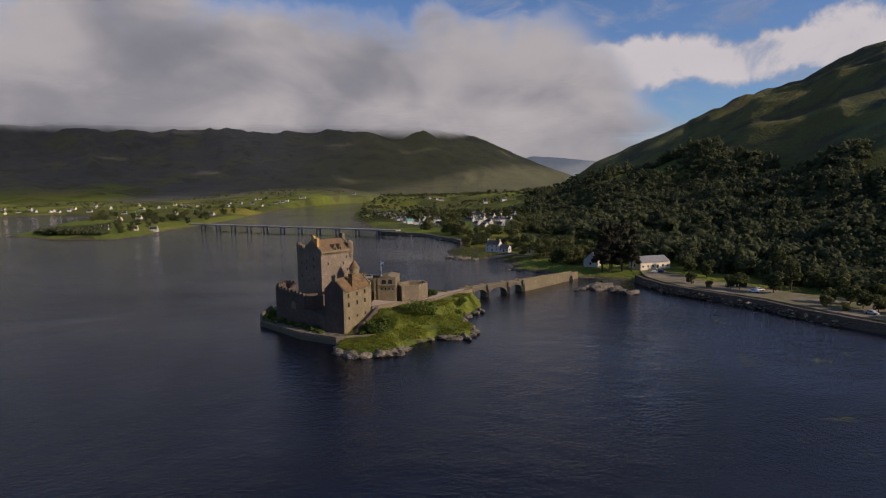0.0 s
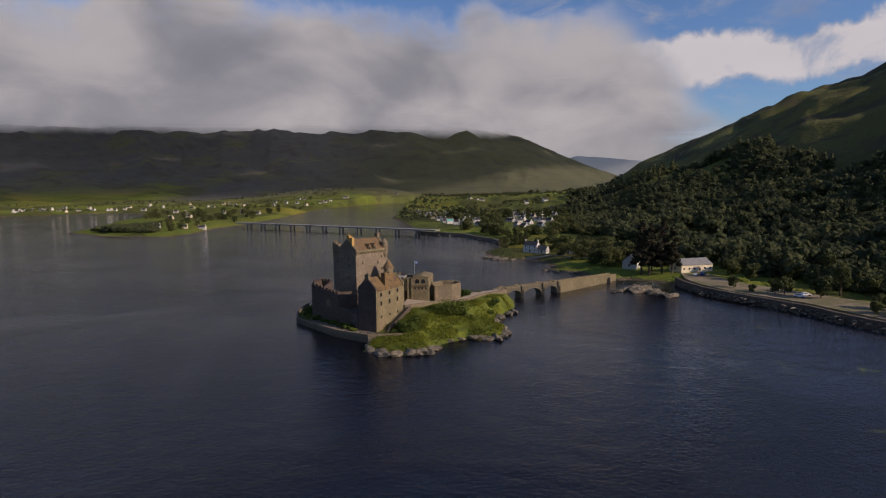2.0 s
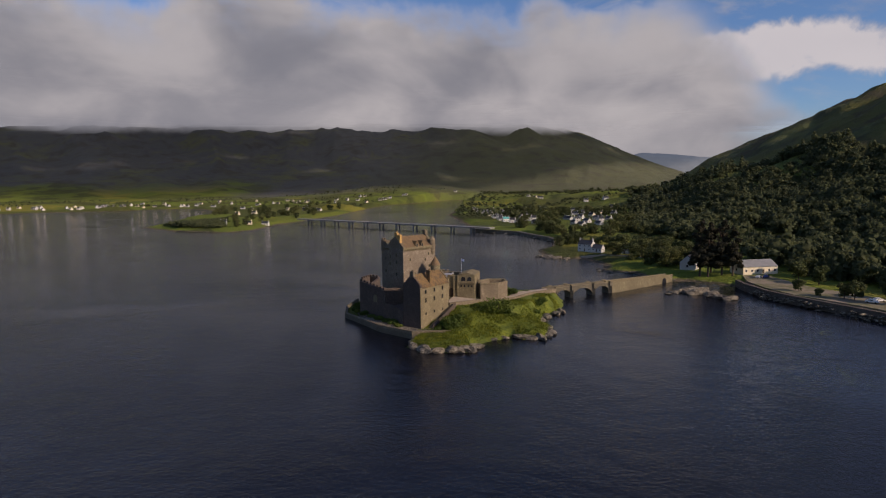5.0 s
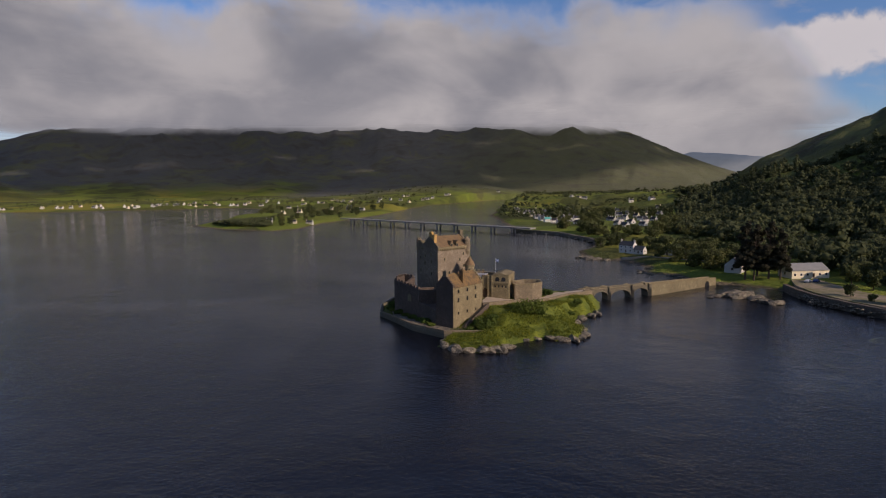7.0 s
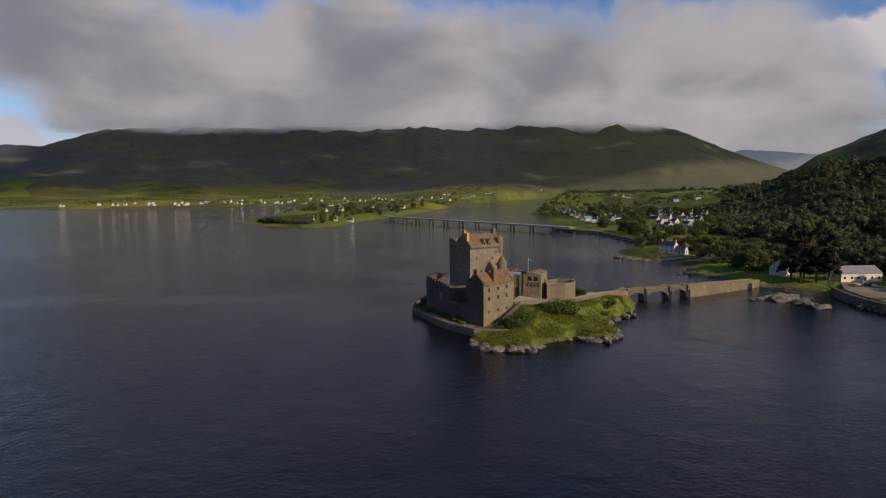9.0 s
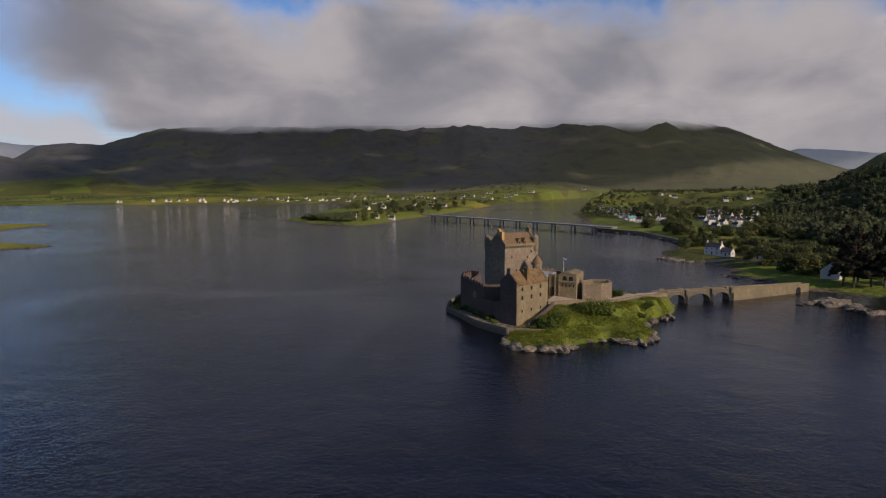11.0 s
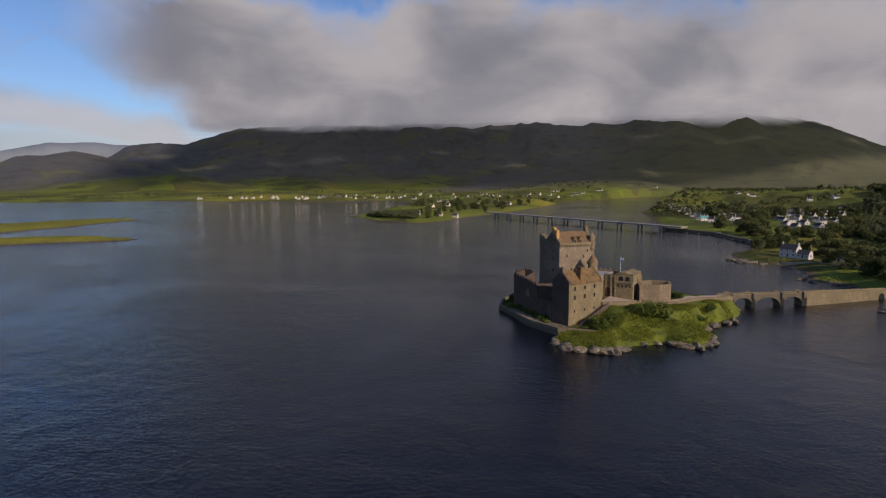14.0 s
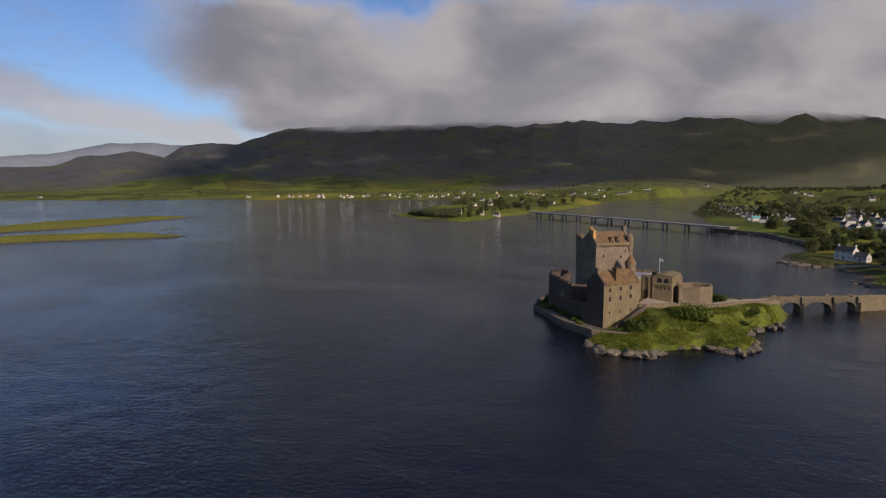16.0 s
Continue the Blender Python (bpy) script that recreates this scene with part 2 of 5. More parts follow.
SHRUB = material("bright_shrub_foliage", (0.085, 0.12, 0.014), 0.75, (0.045, 0.07, 0.010), 0.6, 0.8, 5, 0, random_tint=0.25, thin=0.3)
GRASS = material("rank_island_grass", (0.150, 0.172, 0.013), 0.9, (0.055, 0.078, 0.010), 0.22, 1.0, 6, 0.8, 0.4)
CAR_PAINT = [material("car_paint_" + n, c, 0.3, tuple(x * 0.8 for x in c), 1, 0.4, bump=0, spec=0.5)
             for n, c in (("white", (0.75, 0.75, 0.75)), ("silver", (0.42, 0.43, 0.45)), ("red", (0.35, 0.03, 0.02)), ("blue", (0.03, 0.06, 0.2)))]
TYRE = material("black_rubber", (0.02, 0.02, 0.02), 0.8, None, 4, 0.4, bump=0)


def ground_material():
    """Shores, meadows, moorland and rock, told apart by height, slope and broad patches; haze is painted into the
    moorland.
    """
    m = bpy.data.materials.new("land")
    m.use_nodes = True
    nt = m.node_tree
    b = nt.nodes["Principled BSDF"]
    b.inputs["Roughness"].default_value, b.inputs["Specular IOR Level"].default_value = 0.95, 0.1
    geo = nt.nodes.new("ShaderNodeNewGeometry")
    pos = geo.outputs["Position"]
    sp = nt.nodes.new("ShaderNodeSeparateXYZ")
    link(nt, pos, sp.inputs[0])
    z = sp.outputs[2]
    big = noise_tex(nt, pos, 0.0035, 6, 0.6)
    mid = noise_tex(nt, pos, 0.02, 6, 0.6)
    fine = noise_tex(nt, pos, 0.35, 5, 0.6)
    meadow = mix(nt, smooth(nt, mid, 0.42, 0.60), (0.125, 0.15, 0.028), (0.065, 0.078, 0.024))
    meadow = mix(nt, smooth(nt, big, 0.50, 0.60), meadow, (0.21, 0.20, 0.032))
    # far moorland: base colours pushed to blue-grey, painting in the distance haze
    hazed_moor = mix(nt, smooth(nt, big, 0.50, 0.68), (0.094, 0.099, 0.106), (0.125, 0.132, 0.072))
    hazed_moor = mix(nt, smooth(nt, mid, 0.50, 0.66), hazed_moor, (0.084, 0.086, 0.100))
    cell = nt.nodes.new("ShaderNodeTexVoronoi")
    cell.inputs["Scale"].default_value = 0.009
    link(nt, pos, cell.inputs["Vector"])
    sc_ = nt.nodes.new("ShaderNodeSeparateColor")
    link(nt, cell.outputs["Color"], sc_.inputs[0])
    meadow = mix(nt, smooth(nt, sc_.outputs[0], 0.55, 0.62, 0.0, 0.75), meadow, (0.155, 0.195, 0.028))
    meadow = mix(nt, smooth(nt, sc_.outputs[1], 0.6, 0.66, 0.0, 0.7), meadow, (0.07, 0.075, 0.025))
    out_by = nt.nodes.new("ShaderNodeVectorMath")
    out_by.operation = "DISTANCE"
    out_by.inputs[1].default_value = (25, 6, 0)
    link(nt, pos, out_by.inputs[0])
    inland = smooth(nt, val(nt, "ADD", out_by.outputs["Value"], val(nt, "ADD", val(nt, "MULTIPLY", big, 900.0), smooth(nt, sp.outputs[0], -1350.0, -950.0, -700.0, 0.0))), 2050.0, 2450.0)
    high = smooth(nt, val(nt, "ADD", z, val(nt, "MULTIPLY", big, 90.0)), 95.0, 140.0)
    hill = mix(nt, smooth(nt, mid, 0.42, 0.58), (0.150, 0.158, 0.060), (0.078, 0.083, 0.046))
    hill = mix(nt, smooth(nt, big, 0.48, 0.62), hill, (0.13, 0.125, 0.040))
    heath = noise_tex(nt, pos, 0.011, 7, 0.65, 0.6)
    hill = mix(nt, smooth(nt, heath, 0.48, 0.62, 0.0, 0.8), hill, (0.085, 0.070, 0.046))
    hill = mix(nt, smooth(nt, heath, 0.30, 0.42, 0.6, 0.0), hill, (0.15, 0.16, 0.042))
    islets = val(nt, "MULTIPLY", smooth(nt, sp.outputs[0], -470.0, -440.0, 1.0, 0.0), smooth(nt, sp.outputs[1], 470.0, 500.0, 1.0, 0.0))
    meadow = mix(nt, val(nt, "MULTIPLY", islets, 0.8), meadow, (0.205, 0.205, 0.032))
    c = mix(nt, high, meadow, hill)
    hazed_moor = mix(nt, smooth(nt, sp.outputs[0], -1100.0, -450.0, 0.0, 0.85), hazed_moor, (0.096, 0.102, 0.056))
    hazed_moor = mix(nt, smooth(nt, heath, 0.50, 0.64, 0.0, 0.65), hazed_moor, (0.070, 0.064, 0.058))
    hazed_moor = mix(nt, smooth(nt, heath, 0.34, 0.44, 0.55, 0.0), hazed_moor, (0.118, 0.121, 0.062))
    c = mix(nt, inland, c, hazed_moor)
    c = mix(nt, smooth(nt, fine, 0.45, 0.75, 0.0, 0.4), c, (0.03, 0.04, 0.012))
    shore = smooth(nt, val(nt, "ADD", z, val(nt, "MULTIPLY", fine, 1.6)), 1.1, 1.9, 1.0, 0.0)
    stony = mix(nt, smooth(nt, fine, 0.4, 0.62), (0.16, 0.13, 0.09), (0.05, 0.045, 0.03))
    c = mix(nt, shore, c, stony)
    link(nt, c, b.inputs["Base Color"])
    bp = nt.nodes.new("ShaderNodeBump")
    bp.inputs["Strength"].default_value, bp.inputs["Distance"].default_value = 1.0, 9.0
    link(nt, val(nt, "ADD", mid, val(nt, "MULTIPLY", fine, 0.25)), bp.inputs["Height"])
    link(nt, bp.outputs[0], b.inputs["Normal"])
    return m


def water_material():
    m = bpy.data.materials.new("loch_water")
    m.use_nodes = True
    nt = m.node_tree
    b = nt.nodes["Principled BSDF"]
    b.inputs["Roughness"].default_value, b.inputs["IOR"].default_value = 0.07, 1.333
    b.inputs["Specular IOR Level"].default_value = 0.5
    geo = nt.nodes.new("ShaderNodeNewGeometry")
    pos = geo.outputs["Position"]
    n_big = noise_tex(nt, pos, 0.012, 4, 0.6)
    deep = mix(nt, smooth(nt, n_big, 0.4, 0.62), (0.004, 0.0045, 0.009), (0.007, 0.0075, 0.011))
    # the pale bed and its yellow-green weed show through off the car park
    sp = nt.nodes.new("ShaderNodeSeparateXYZ")
    link(nt, pos, sp.inputs[0])
    shoal = val(nt, "MULTIPLY", smooth(nt, val(nt, "ADD", sp.outputs[0], val(nt, "MULTIPLY", n_big, 40.0)), 55.0, 125.0), smooth(nt, sp.outputs[1], 215.0, 270.0, 1.0, 0.0))
    weed = smooth(nt, noise_tex(nt, pos, 0.075, 5, 0.62, 0.8), 0.60, 0.70)
    bed_ = mix(nt, weed, (0.024, 0.028, 0.042), (0.085, 0.095, 0.022))
    sparse = val(nt, "MULTIPLY", smooth(nt, noise_tex(nt, pos, 0.05, 5, 0.62, 0.8), 0.66, 0.74), 0.35)
    spots_ = val(nt, "MULTIPLY", sparse, val(nt, "MULTIPLY", smooth(nt, sp.outputs[0], -5.0, 30.0), smooth(nt, sp.outputs[1], 190.0, 240.0, 1.0, 0.0)))
    deep = mix(nt, spots_, deep, (0.035, 0.055, 0.025))
    link(nt, mix(nt, shoal, deep, bed_), b.inputs["Base Color"])
    turn = nt.nodes.new("ShaderNodeMapping")
    turn.inputs["Rotation"].default_value = (0, 0, radians(-32))
    turn.inputs["Scale"].default_value = (0.75, 1.0, 1.0)
    link(nt, pos, turn.inputs["Vector"])
    chop = noise_tex(nt, turn.outputs[0], 1.0, 4, 0.62, 0.2)
    swell = noise_tex(nt, turn.outputs[0], 0.14, 3, 0.5, 0.4)
    calm = smooth(nt, noise_tex(nt, turn.outputs[0], 0.010, 4, 0.6, 0.5), 0.35, 0.62, 0.45, 1.0)
    h = val(nt, "MULTIPLY", val(nt, "ADD", chop, val(nt, "MULTIPLY", swell, 1.6)), calm)
    bp = nt.nodes.new("ShaderNodeBump")
    bp.inputs["Strength"].default_value, bp.inputs["Distance"].default_value = 1.0, 0.29
    link(nt, h, bp.inputs["Height"])
    link(nt, bp.outputs[0], b.inputs["Normal"])
    return m


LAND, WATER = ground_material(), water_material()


# ---- mesh helpers ----
def mesh_ob(name, verts, faces, mat, parent=None, label="", smooth_shade=False):
    me = bpy.data.meshes.new(name)
    me.from_pydata(verts, [], faces)
    if smooth_shade:
        me.shade_smooth()
    me.materials.append(mat)
    ob = new(name, me)
    if parent:
        ob.parent = parent
    if label:
        ob["label"] = label
    return ob


def part(name, bm, mat, parent=None, label="", smooth_shade=False):
    me = bpy.data.meshes.new(name)
    bm.to_mesh(me)
    bm.free()
    if smooth_shade:
        me.shade_smooth()
    me.materials.append(mat)
    ob = new(name, me)
    if parent:
        ob.parent = parent
    if label:
        ob["label"] = label
    return ob


def box(bm, x0, x1, y0, y1, z0, z1, m=None):
    vs = [bm.verts.new(p) for p in ((x0, y0, z0), (x1, y0, z0), (x1, y1, z0), (x0, y1, z0),
                                    (x0, y0, z1), (x1, y0, z1), (x1, y1, z1), (x0, y1, z1))]
    for f in ((3, 2, 1, 0), (4, 5, 6, 7), (0, 1, 5, 4), (1, 2, 6, 5), (2, 3, 7, 6), (3, 0, 4, 7)):
        bm.faces.new([vs[i] for i in f])
    if m is not None:
        bmesh.ops.transform(bm, matrix=m, verts=vs)
    return vs


def box_bm(*a):
    bm = bmesh.new()
    box(bm, *a)
    return bm


def prism(bm, outline, z0, z1):
    """An upright prism over a plan outline, counter-clockwise."""
    lo = [bm.verts.new((x, y, z0)) for x, y in outline]
    hi = [bm.verts.new((x, y, z1)) for x, y in outline]
    n = len(outline)
    bm.faces.new(hi)
    bm.faces.new(lo[::-1])
    for i in range(n):
        bm.faces.new((lo[i], lo[(i + 1) % n], hi[(i + 1) % n], hi[i]))


def ring(bm, cx, cy, r0, z0, r1, z1, n=16, cap=True):
    """A round frustum."""
    lo = [bm.verts.new((cx + r0 * math.cos(2 * math.pi * i / n), cy + r0 * math.sin(2 * math.pi * i / n), z0)) for i in range(n)]
    if r1 < 1e-3:
        t = bm.verts.new((cx, cy, z1))
        for i in range(n):
            bm.faces.new((lo[i], lo[(i + 1) % n], t))
    else:
        hi = [bm.verts.new((cx + r1 * math.cos(2 * math.pi * i / n), cy + r1 * math.sin(2 * math.pi * i / n), z1)) for i in range(n)]
        for i in range(n):
            bm.faces.new((lo[i], lo[(i + 1) % n], hi[(i + 1) % n], hi[i]))
        if cap:
            bm.faces.new(hi)
    if cap:
        bm.faces.new(lo[::-1])


def empty(name, m, label, category, group=""):
    e = new(name)
    e.matrix_basis = m
    return tagged(e, label, category, group)


# ---- land ----
CX, CY = 25.0, 6.0     # the middle of the flight, from which the land is laid out
EAST = [(59, 314), (66, 316), (76, 311), (86, 303), (88, 291), (92.5, 276), (101, 262), (110, 250), (119, 238), (124, 225), (129, 216),
        (135, 206), (141, 197), (165, 150), (200, 60), (260, -300), (2500, -2500), (5200, 0), (5200, 5200), (-260, 5200), (-320, 1780),
        (-226, 1064), (-207, 927), (-150, 760), (-112, 648), (-97, 602), (-50, 578), (-34, 550), (-17, 524), (-9, 503), (-11, 472),
        (-20, 440), (-10, 401), (6, 393), (15, 398), (22, 380), (28, 367), (26, 341), (42, 340), (46, 326), (55, 318)]
WEST = [(-515, 609), (-438, 570), (-358, 557), (-348, 594), (-356, 630), (-369, 690), (-366, 740), (-380, 852), (-420, 1086), (-462, 1320),
        (-400, 1740), (-250, 1800), (300, 5200), (-5200, 5200), (-5200, 200), (-1900, 330), (-1640, 580), (-1459, 678), (-1373, 824), (-1125, 917),
        (-957, 1048), (-872, 1136), (-740, 1090), (-640, 900), (-560, 730)]
ISLET_A = [(-708, 450), (-690, 392), (-655, 320), (-632, 245), (-640, 180), (-690, 190), (-735, 260), (-745, 350)]
ISLET_B = [(-456, 286), (-455, 266), (-486, 230), (-505, 190), (-520, 150), (-560, 150), (-560, 200), (-528, 245), (-500, 268)]


def poly_distance(px, py, poly):
    """Signed distance to a polygon, positive inside."""
    d = np.full(px.shape, 1e9)
    inside = np.zeros(px.shape, bool)
    n = len(poly)
    for i in range(n):
        (ax, ay), (bx, by) = poly[i], poly[(i + 1) % n]
        ex, ey = bx - ax, by - ay
        t = np.clip(((px - ax) * ex + (py - ay) * ey) / (ex * ex + ey * ey), 0, 1)
        d = np.minimum(d, np.hypot(px - ax - t * ex, py - ay - t * ey))
        if ay != by:
            cross = ((ay > py) != (by > py)) & (px < ex * (py - ay) / ey + ax)
            inside ^= cross
    return np.where(inside, d, -d)


def sstep(x, a, b):
    t = np.clip((x - a) / (b - a), 0, 1)
    return t * t * (3 - 2 * t)


def value_noise(x, y, seed=0):
    xi, yi = np.floor(x).astype(int), np.floor(y).astype(int)
    fx, fy = x - xi, y - yi
    fx, fy = fx * fx * (3 - 2 * fx), fy * fy * (3 - 2 * fy)

    def h(i, j):
        k = np.sin(i * 127.1 + j * 311.7 + seed * 74.7) * 43758.5453
        return k - np.floor(k)
    return (h(xi, yi) * (1 - fx) + h(xi + 1, yi) * fx) * (1 - fy) + (h(xi, yi + 1) * (1 - fx) + h(xi + 1, yi + 1) * fx) * fy


def fnoise(x, y, seed=0, octaves=5):
    s, a, tot = 0.0, 1.0, 0.0
    for o in range(octaves):
        s = s + a * (value_noise(x * 2 ** o, y * 2 ** o, seed + o) - 0.5)
        tot += a
        a *= 0.52
    return s / tot * 2


def tan_deg(d):
    return np.tan(np.radians(d))


# crests, as azimuth and the angle at which the crest stands above the eye
MAIN_AZ = [-64, -61, -59.3, -56.6, -54, -51.8, -48, -44.7, -38, -27, -15, -8, -3.5, -1, 2, 5, 8, 11, 14]
MAIN_EL = [1.0, 2.8, 3.1, 3.05, 3.9, 4.6, 4.75, 5.2, 5.6, 6.0, 6.0, 5.6, 5.0, 4.2, 2.85, 1.6, 0.6, -0.3, -0.8]
BACK_AZ = [-110, -80, -71, -67, -64, -60, -50, 0, 4, 8, 12, 20, 60]
BACK_EL = [1.0, 1.5, 2.1, 3.05, 3.2, 2.9, 2.0, 2.0, 2.6, 2.3, 1.8, 1.0, 1.0]
MID_AZ = [-110, -76, -71, -68, -65, -63, -60, -56]
MID_EL = [0.8, 0.8, 1.0, 1.9, 2.2, 1.9, 1.2, -0.5]
EAST_AZ = [-12, -4, 3, 5.3, 7.4, 9.4, 13.9, 19, 23, 26, 28.4, 32, 40, 60, 100]
EAST_EL = [-1.2, -1.0, -0.8, -0.6, 0.35, 1.8, 3.75, 5.8, 7.2, 7.85, 9.2, 10.4, 11.2, 9.0, 4.0]
EYE = 49.4


def land_height(x, y):
    x, y = np.asarray(x, float), np.asarray(y, float)
    dx, dy = x - CX, y - CY
    r, a = np.hypot(dx, dy), np.degrees(np.arctan2(dx, dy))
    d_e, d_w = poly_distance(x, y, EAST), poly_distance(x, y, WEST)
    d_i = np.maximum(poly_distance(x, y, ISLET_A), poly_distance(x, y, ISLET_B))
    rag = fnoise(x / 9, y / 9, 3, 4)
    d = np.maximum(np.maximum(d_e, d_w), d_i) + rag * np.clip(r / 220, 0.6, 6)
    shore = np.where(d > 0, 3.2 * sstep(d, 0, 9 + r * 0.012), np.clip(d * 0.12, -3, 0) - 0.05)
    shore = np.where((d_i > d_e) & (d_i > d_w), shore * 1.25, shore)
    n1, n2, n3 = fnoise(x / 420, y / 420, 1, 6), fnoise(x / 90, y / 90, 2, 5), fnoise(x / 190, y / 190, 8, 4)
    # gentle rise of the west shore to its green hills
    rise_w = np.where(d_w > 0, 10 * sstep(d_w, 20, 350) + 60 * sstep(d_w, 500, 1000) * sstep(-a, 50, 58)
                      + 36 * np.exp(-((a + 17.5) / 7.0) ** 2) * np.exp(-((r - 1950) / 400) ** 2), 0) * (1 + 0.5 * n1)
    # far crests
    main = EYE + 4250 * tan_deg(np.interp(a, MAIN_AZ, MAIN_EL, left=-2, right=-2))
    main = main * sstep(r, 1500 + 350 * sstep(-a, -5, 30), 4250) ** 1.25
    midc = (EYE + 3300 * tan_deg(np.interp(a, MID_AZ, MID_EL, right=-2))) * sstep(r, 2300, 3300) * (1 - 0.4 * sstep(r, 3300, 4200))
    far = np.maximum(main, midc)
    flank = sstep(r, 1800, 2500) * (1 - sstep(r, 3300, 3950))
    gully = 1 - np.abs(fnoise(a * 0.16 + 0.0004 * r, r / 1500, 12, 3)) * 2.6      # spurs and corries run down the slope
    burn = 1 - np.abs(fnoise(a * 0.45 - 0.0005 * r, r / 800, 15, 2)) * 2.6
    far = np.where(far > 0, far * (1 + flank * (0.12 * n1 + 0.12 * gully + 0.035 * burn - 0.07)) + 14 * n2 * sstep(far, 40, 200), 0)
    # the wooded hill of the east shore
    foot = np.interp(a, [-12, 0, 5, 10, 16, 24, 32, 45], [900, 640, 560, 470, 420, 350, 300, 260])
    crest = np.interp(a, [-12, 5, 10, 20, 32, 60], [1500, 1450, 1400, 1350, 1300, 1300])
    t = np.clip((r - foot) / (crest - foot), 0, 1)
    eh = EYE + crest * tan_deg(np.interp(a, EAST_AZ, EAST_EL))
    prof = 0.35 * sstep(t, 0, 1) + 0.65 * t
    east = np.where(d_e > 0, np.maximum(eh - 3, 0) * prof * (1 - 0.75 * sstep(r, crest, crest + 900)), 0)
    knoll = 1 - np.abs(fnoise(x / 300 + 4.1, y / 300, 17, 4)) * 2.6
    bench = fnoise(x / 130, y / 130, 19, 4)
    east = east * (1 + (0.22 * n1 + 0.13 * knoll) * np.sin(np.pi * t)) + np.where(t > 0, (17.0 * bench + 6.0 * fnoise(x / 48, y / 48, 23, 3)) * sstep(t, 0.3, 0.6) * (1 - 0.75 * sstep(t, 0.85, 1)), 0)
    east = east + np.where(t > 0, 16.0 * n3 * np.sin(np.pi * np.clip(t, 0, 1)) + 5.0 * n2 * sstep(t, 0.02, 0.3) * (1 - 0.6 * sstep(t, .9, 1)), 0)
    east = np.where(r > 4150, 0, np.maximum(east, 0))
    land = d > 0
    h = shore + np.where(land, np.maximum(np.maximum(rise_w, far * np.where(d_e > 0, sstep(r, 1500, 2200), 1)), east)
                         + 0.5 * n2 * sstep(d, 8, 60), 0)
    return h


def build_land():
    az = np.concatenate([np.arange(-180, -88, 3.0), np.arange(-88, 42, 0.2), np.arange(42, 180, 3.0)])
    rr = [95.0]
    while rr[-1] < 4830:
        rr.append(rr[-1] * 1.0135 + 0.2)
    rr = np.array(rr)
    A, R = np.meshgrid(np.radians(az), rr)
    X, Y = CX + R * np.sin(A), CY + R * np.cos(A)
    Z = land_height(X, Y)
    n, k = len(az), len(rr)
    verts = np.stack([X.ravel(), Y.ravel(), Z.ravel()], 1)
    i, j = np.meshgrid(np.arange(k - 1), np.arange(n), indexing="ij")
    j2 = (j + 1) % n
    quads = np.stack([i * n + j, (i + 1) * n + j, (i + 1) * n + j2, i * n + j2], -1).reshape(-1, 4)[:, ::-1]
    keep = Z.ravel()[quads].max(1) > -2.6
    me = bpy.data.meshes.new("ground")
    me.from_pydata(verts.tolist(), [], quads[keep].tolist())
    me.shade_smooth()
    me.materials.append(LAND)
    return tagged(new("ground", me), "green shores, wooded slopes and dark moorland hills tinted blue for haze", "ground", kind="structure")


build_land()


def cloud_material(strength, cap=False):
    """The bank's own cloud, thinning out towards its ends."""
    m = bpy.data.materials.new("cloud")
    m.use_nodes = True
    nt = m.node_tree
    nt.nodes.clear()
    geo = nt.nodes.new("ShaderNodeNewGeometry")
    away = nt.nodes.new("ShaderNodeVectorMath")
    away.operation = "SUBTRACT"
    away.inputs[1].default_value = (CX, CY, EYE)
    link(nt, geo.outputs["Position"], away.inputs[0])
    unit = nt.nodes.new("ShaderNodeVectorMath")
    unit.operation = "NORMALIZE"
    link(nt, away.outputs[0], unit.inputs[0])
    sp = nt.nodes.new("ShaderNodeSeparateXYZ")
    link(nt, unit.outputs[0], sp.inputs[0])
    el_ = val(nt, "MULTIPLY", val(nt, "ARCSINE", sp.outputs[2]), 57.2958)
    az_ = val(nt, "MULTIPLY", val(nt, "ARCTAN2", sp.outputs[0], sp.outputs[1]), 57.2958)
    wob_ = val(nt, "SUBTRACT", noise_tex(nt, unit.outputs[0], 4.0, 6, 0.55, 0.3), 0.5)
    ends_, top_ = bank_mask(nt, az_, el_, wob_)
    near = smooth(nt, val(nt, "ADD", el_, val(nt, "MULTIPLY", wob_, 10.0)), 10.0, 15.0, 1.0, 0.0)
    puffs = smooth(nt, noise_tex(nt, geo.outputs["Position"], 0.0019, 5, 0.55), 0.33, 0.47, 0.0, 1.0)
    alpha = val(nt, "MULTIPLY", val(nt, "MULTIPLY", ends_, near), val(nt, "MULTIPLY", puffs, strength))
    if cap:
        ragged = noise_tex(nt, unit.outputs[0], 16.0, 6, 0.6, 0.3)
        hem = smooth(nt, val(nt, "ADD", el_, val(nt, "ADD", val(nt, "MULTIPLY", wob_, 2.2), val(nt, "MULTIPLY", ragged, 0.9))), 4.75, 5.9)
        high = smooth(nt, el_, 8.0, 11.0, 1.0, 0.0)
        alpha = val(nt, "MULTIPLY", val(nt, "MULTIPLY", ends_, hem), val(nt, "MULTIPLY", high, strength))
    em = nt.nodes.new("ShaderNodeEmission")
    link(nt, cloud_colour(nt, unit.outputs[0], el_), em.inputs[0])
    tr = nt.nodes.new("ShaderNodeBsdfTransparent")
    mx = nt.nodes.new("ShaderNodeMixShader")
    link(nt, alpha, mx.inputs[0])
    link(nt, tr.outputs[0], mx.inputs[1])
    link(nt, em.outputs[0], mx.inputs[2])
    o = nt.nodes.new("ShaderNodeOutputMaterial")
    link(nt, mx.outputs[0], o.inputs[0])
    return m


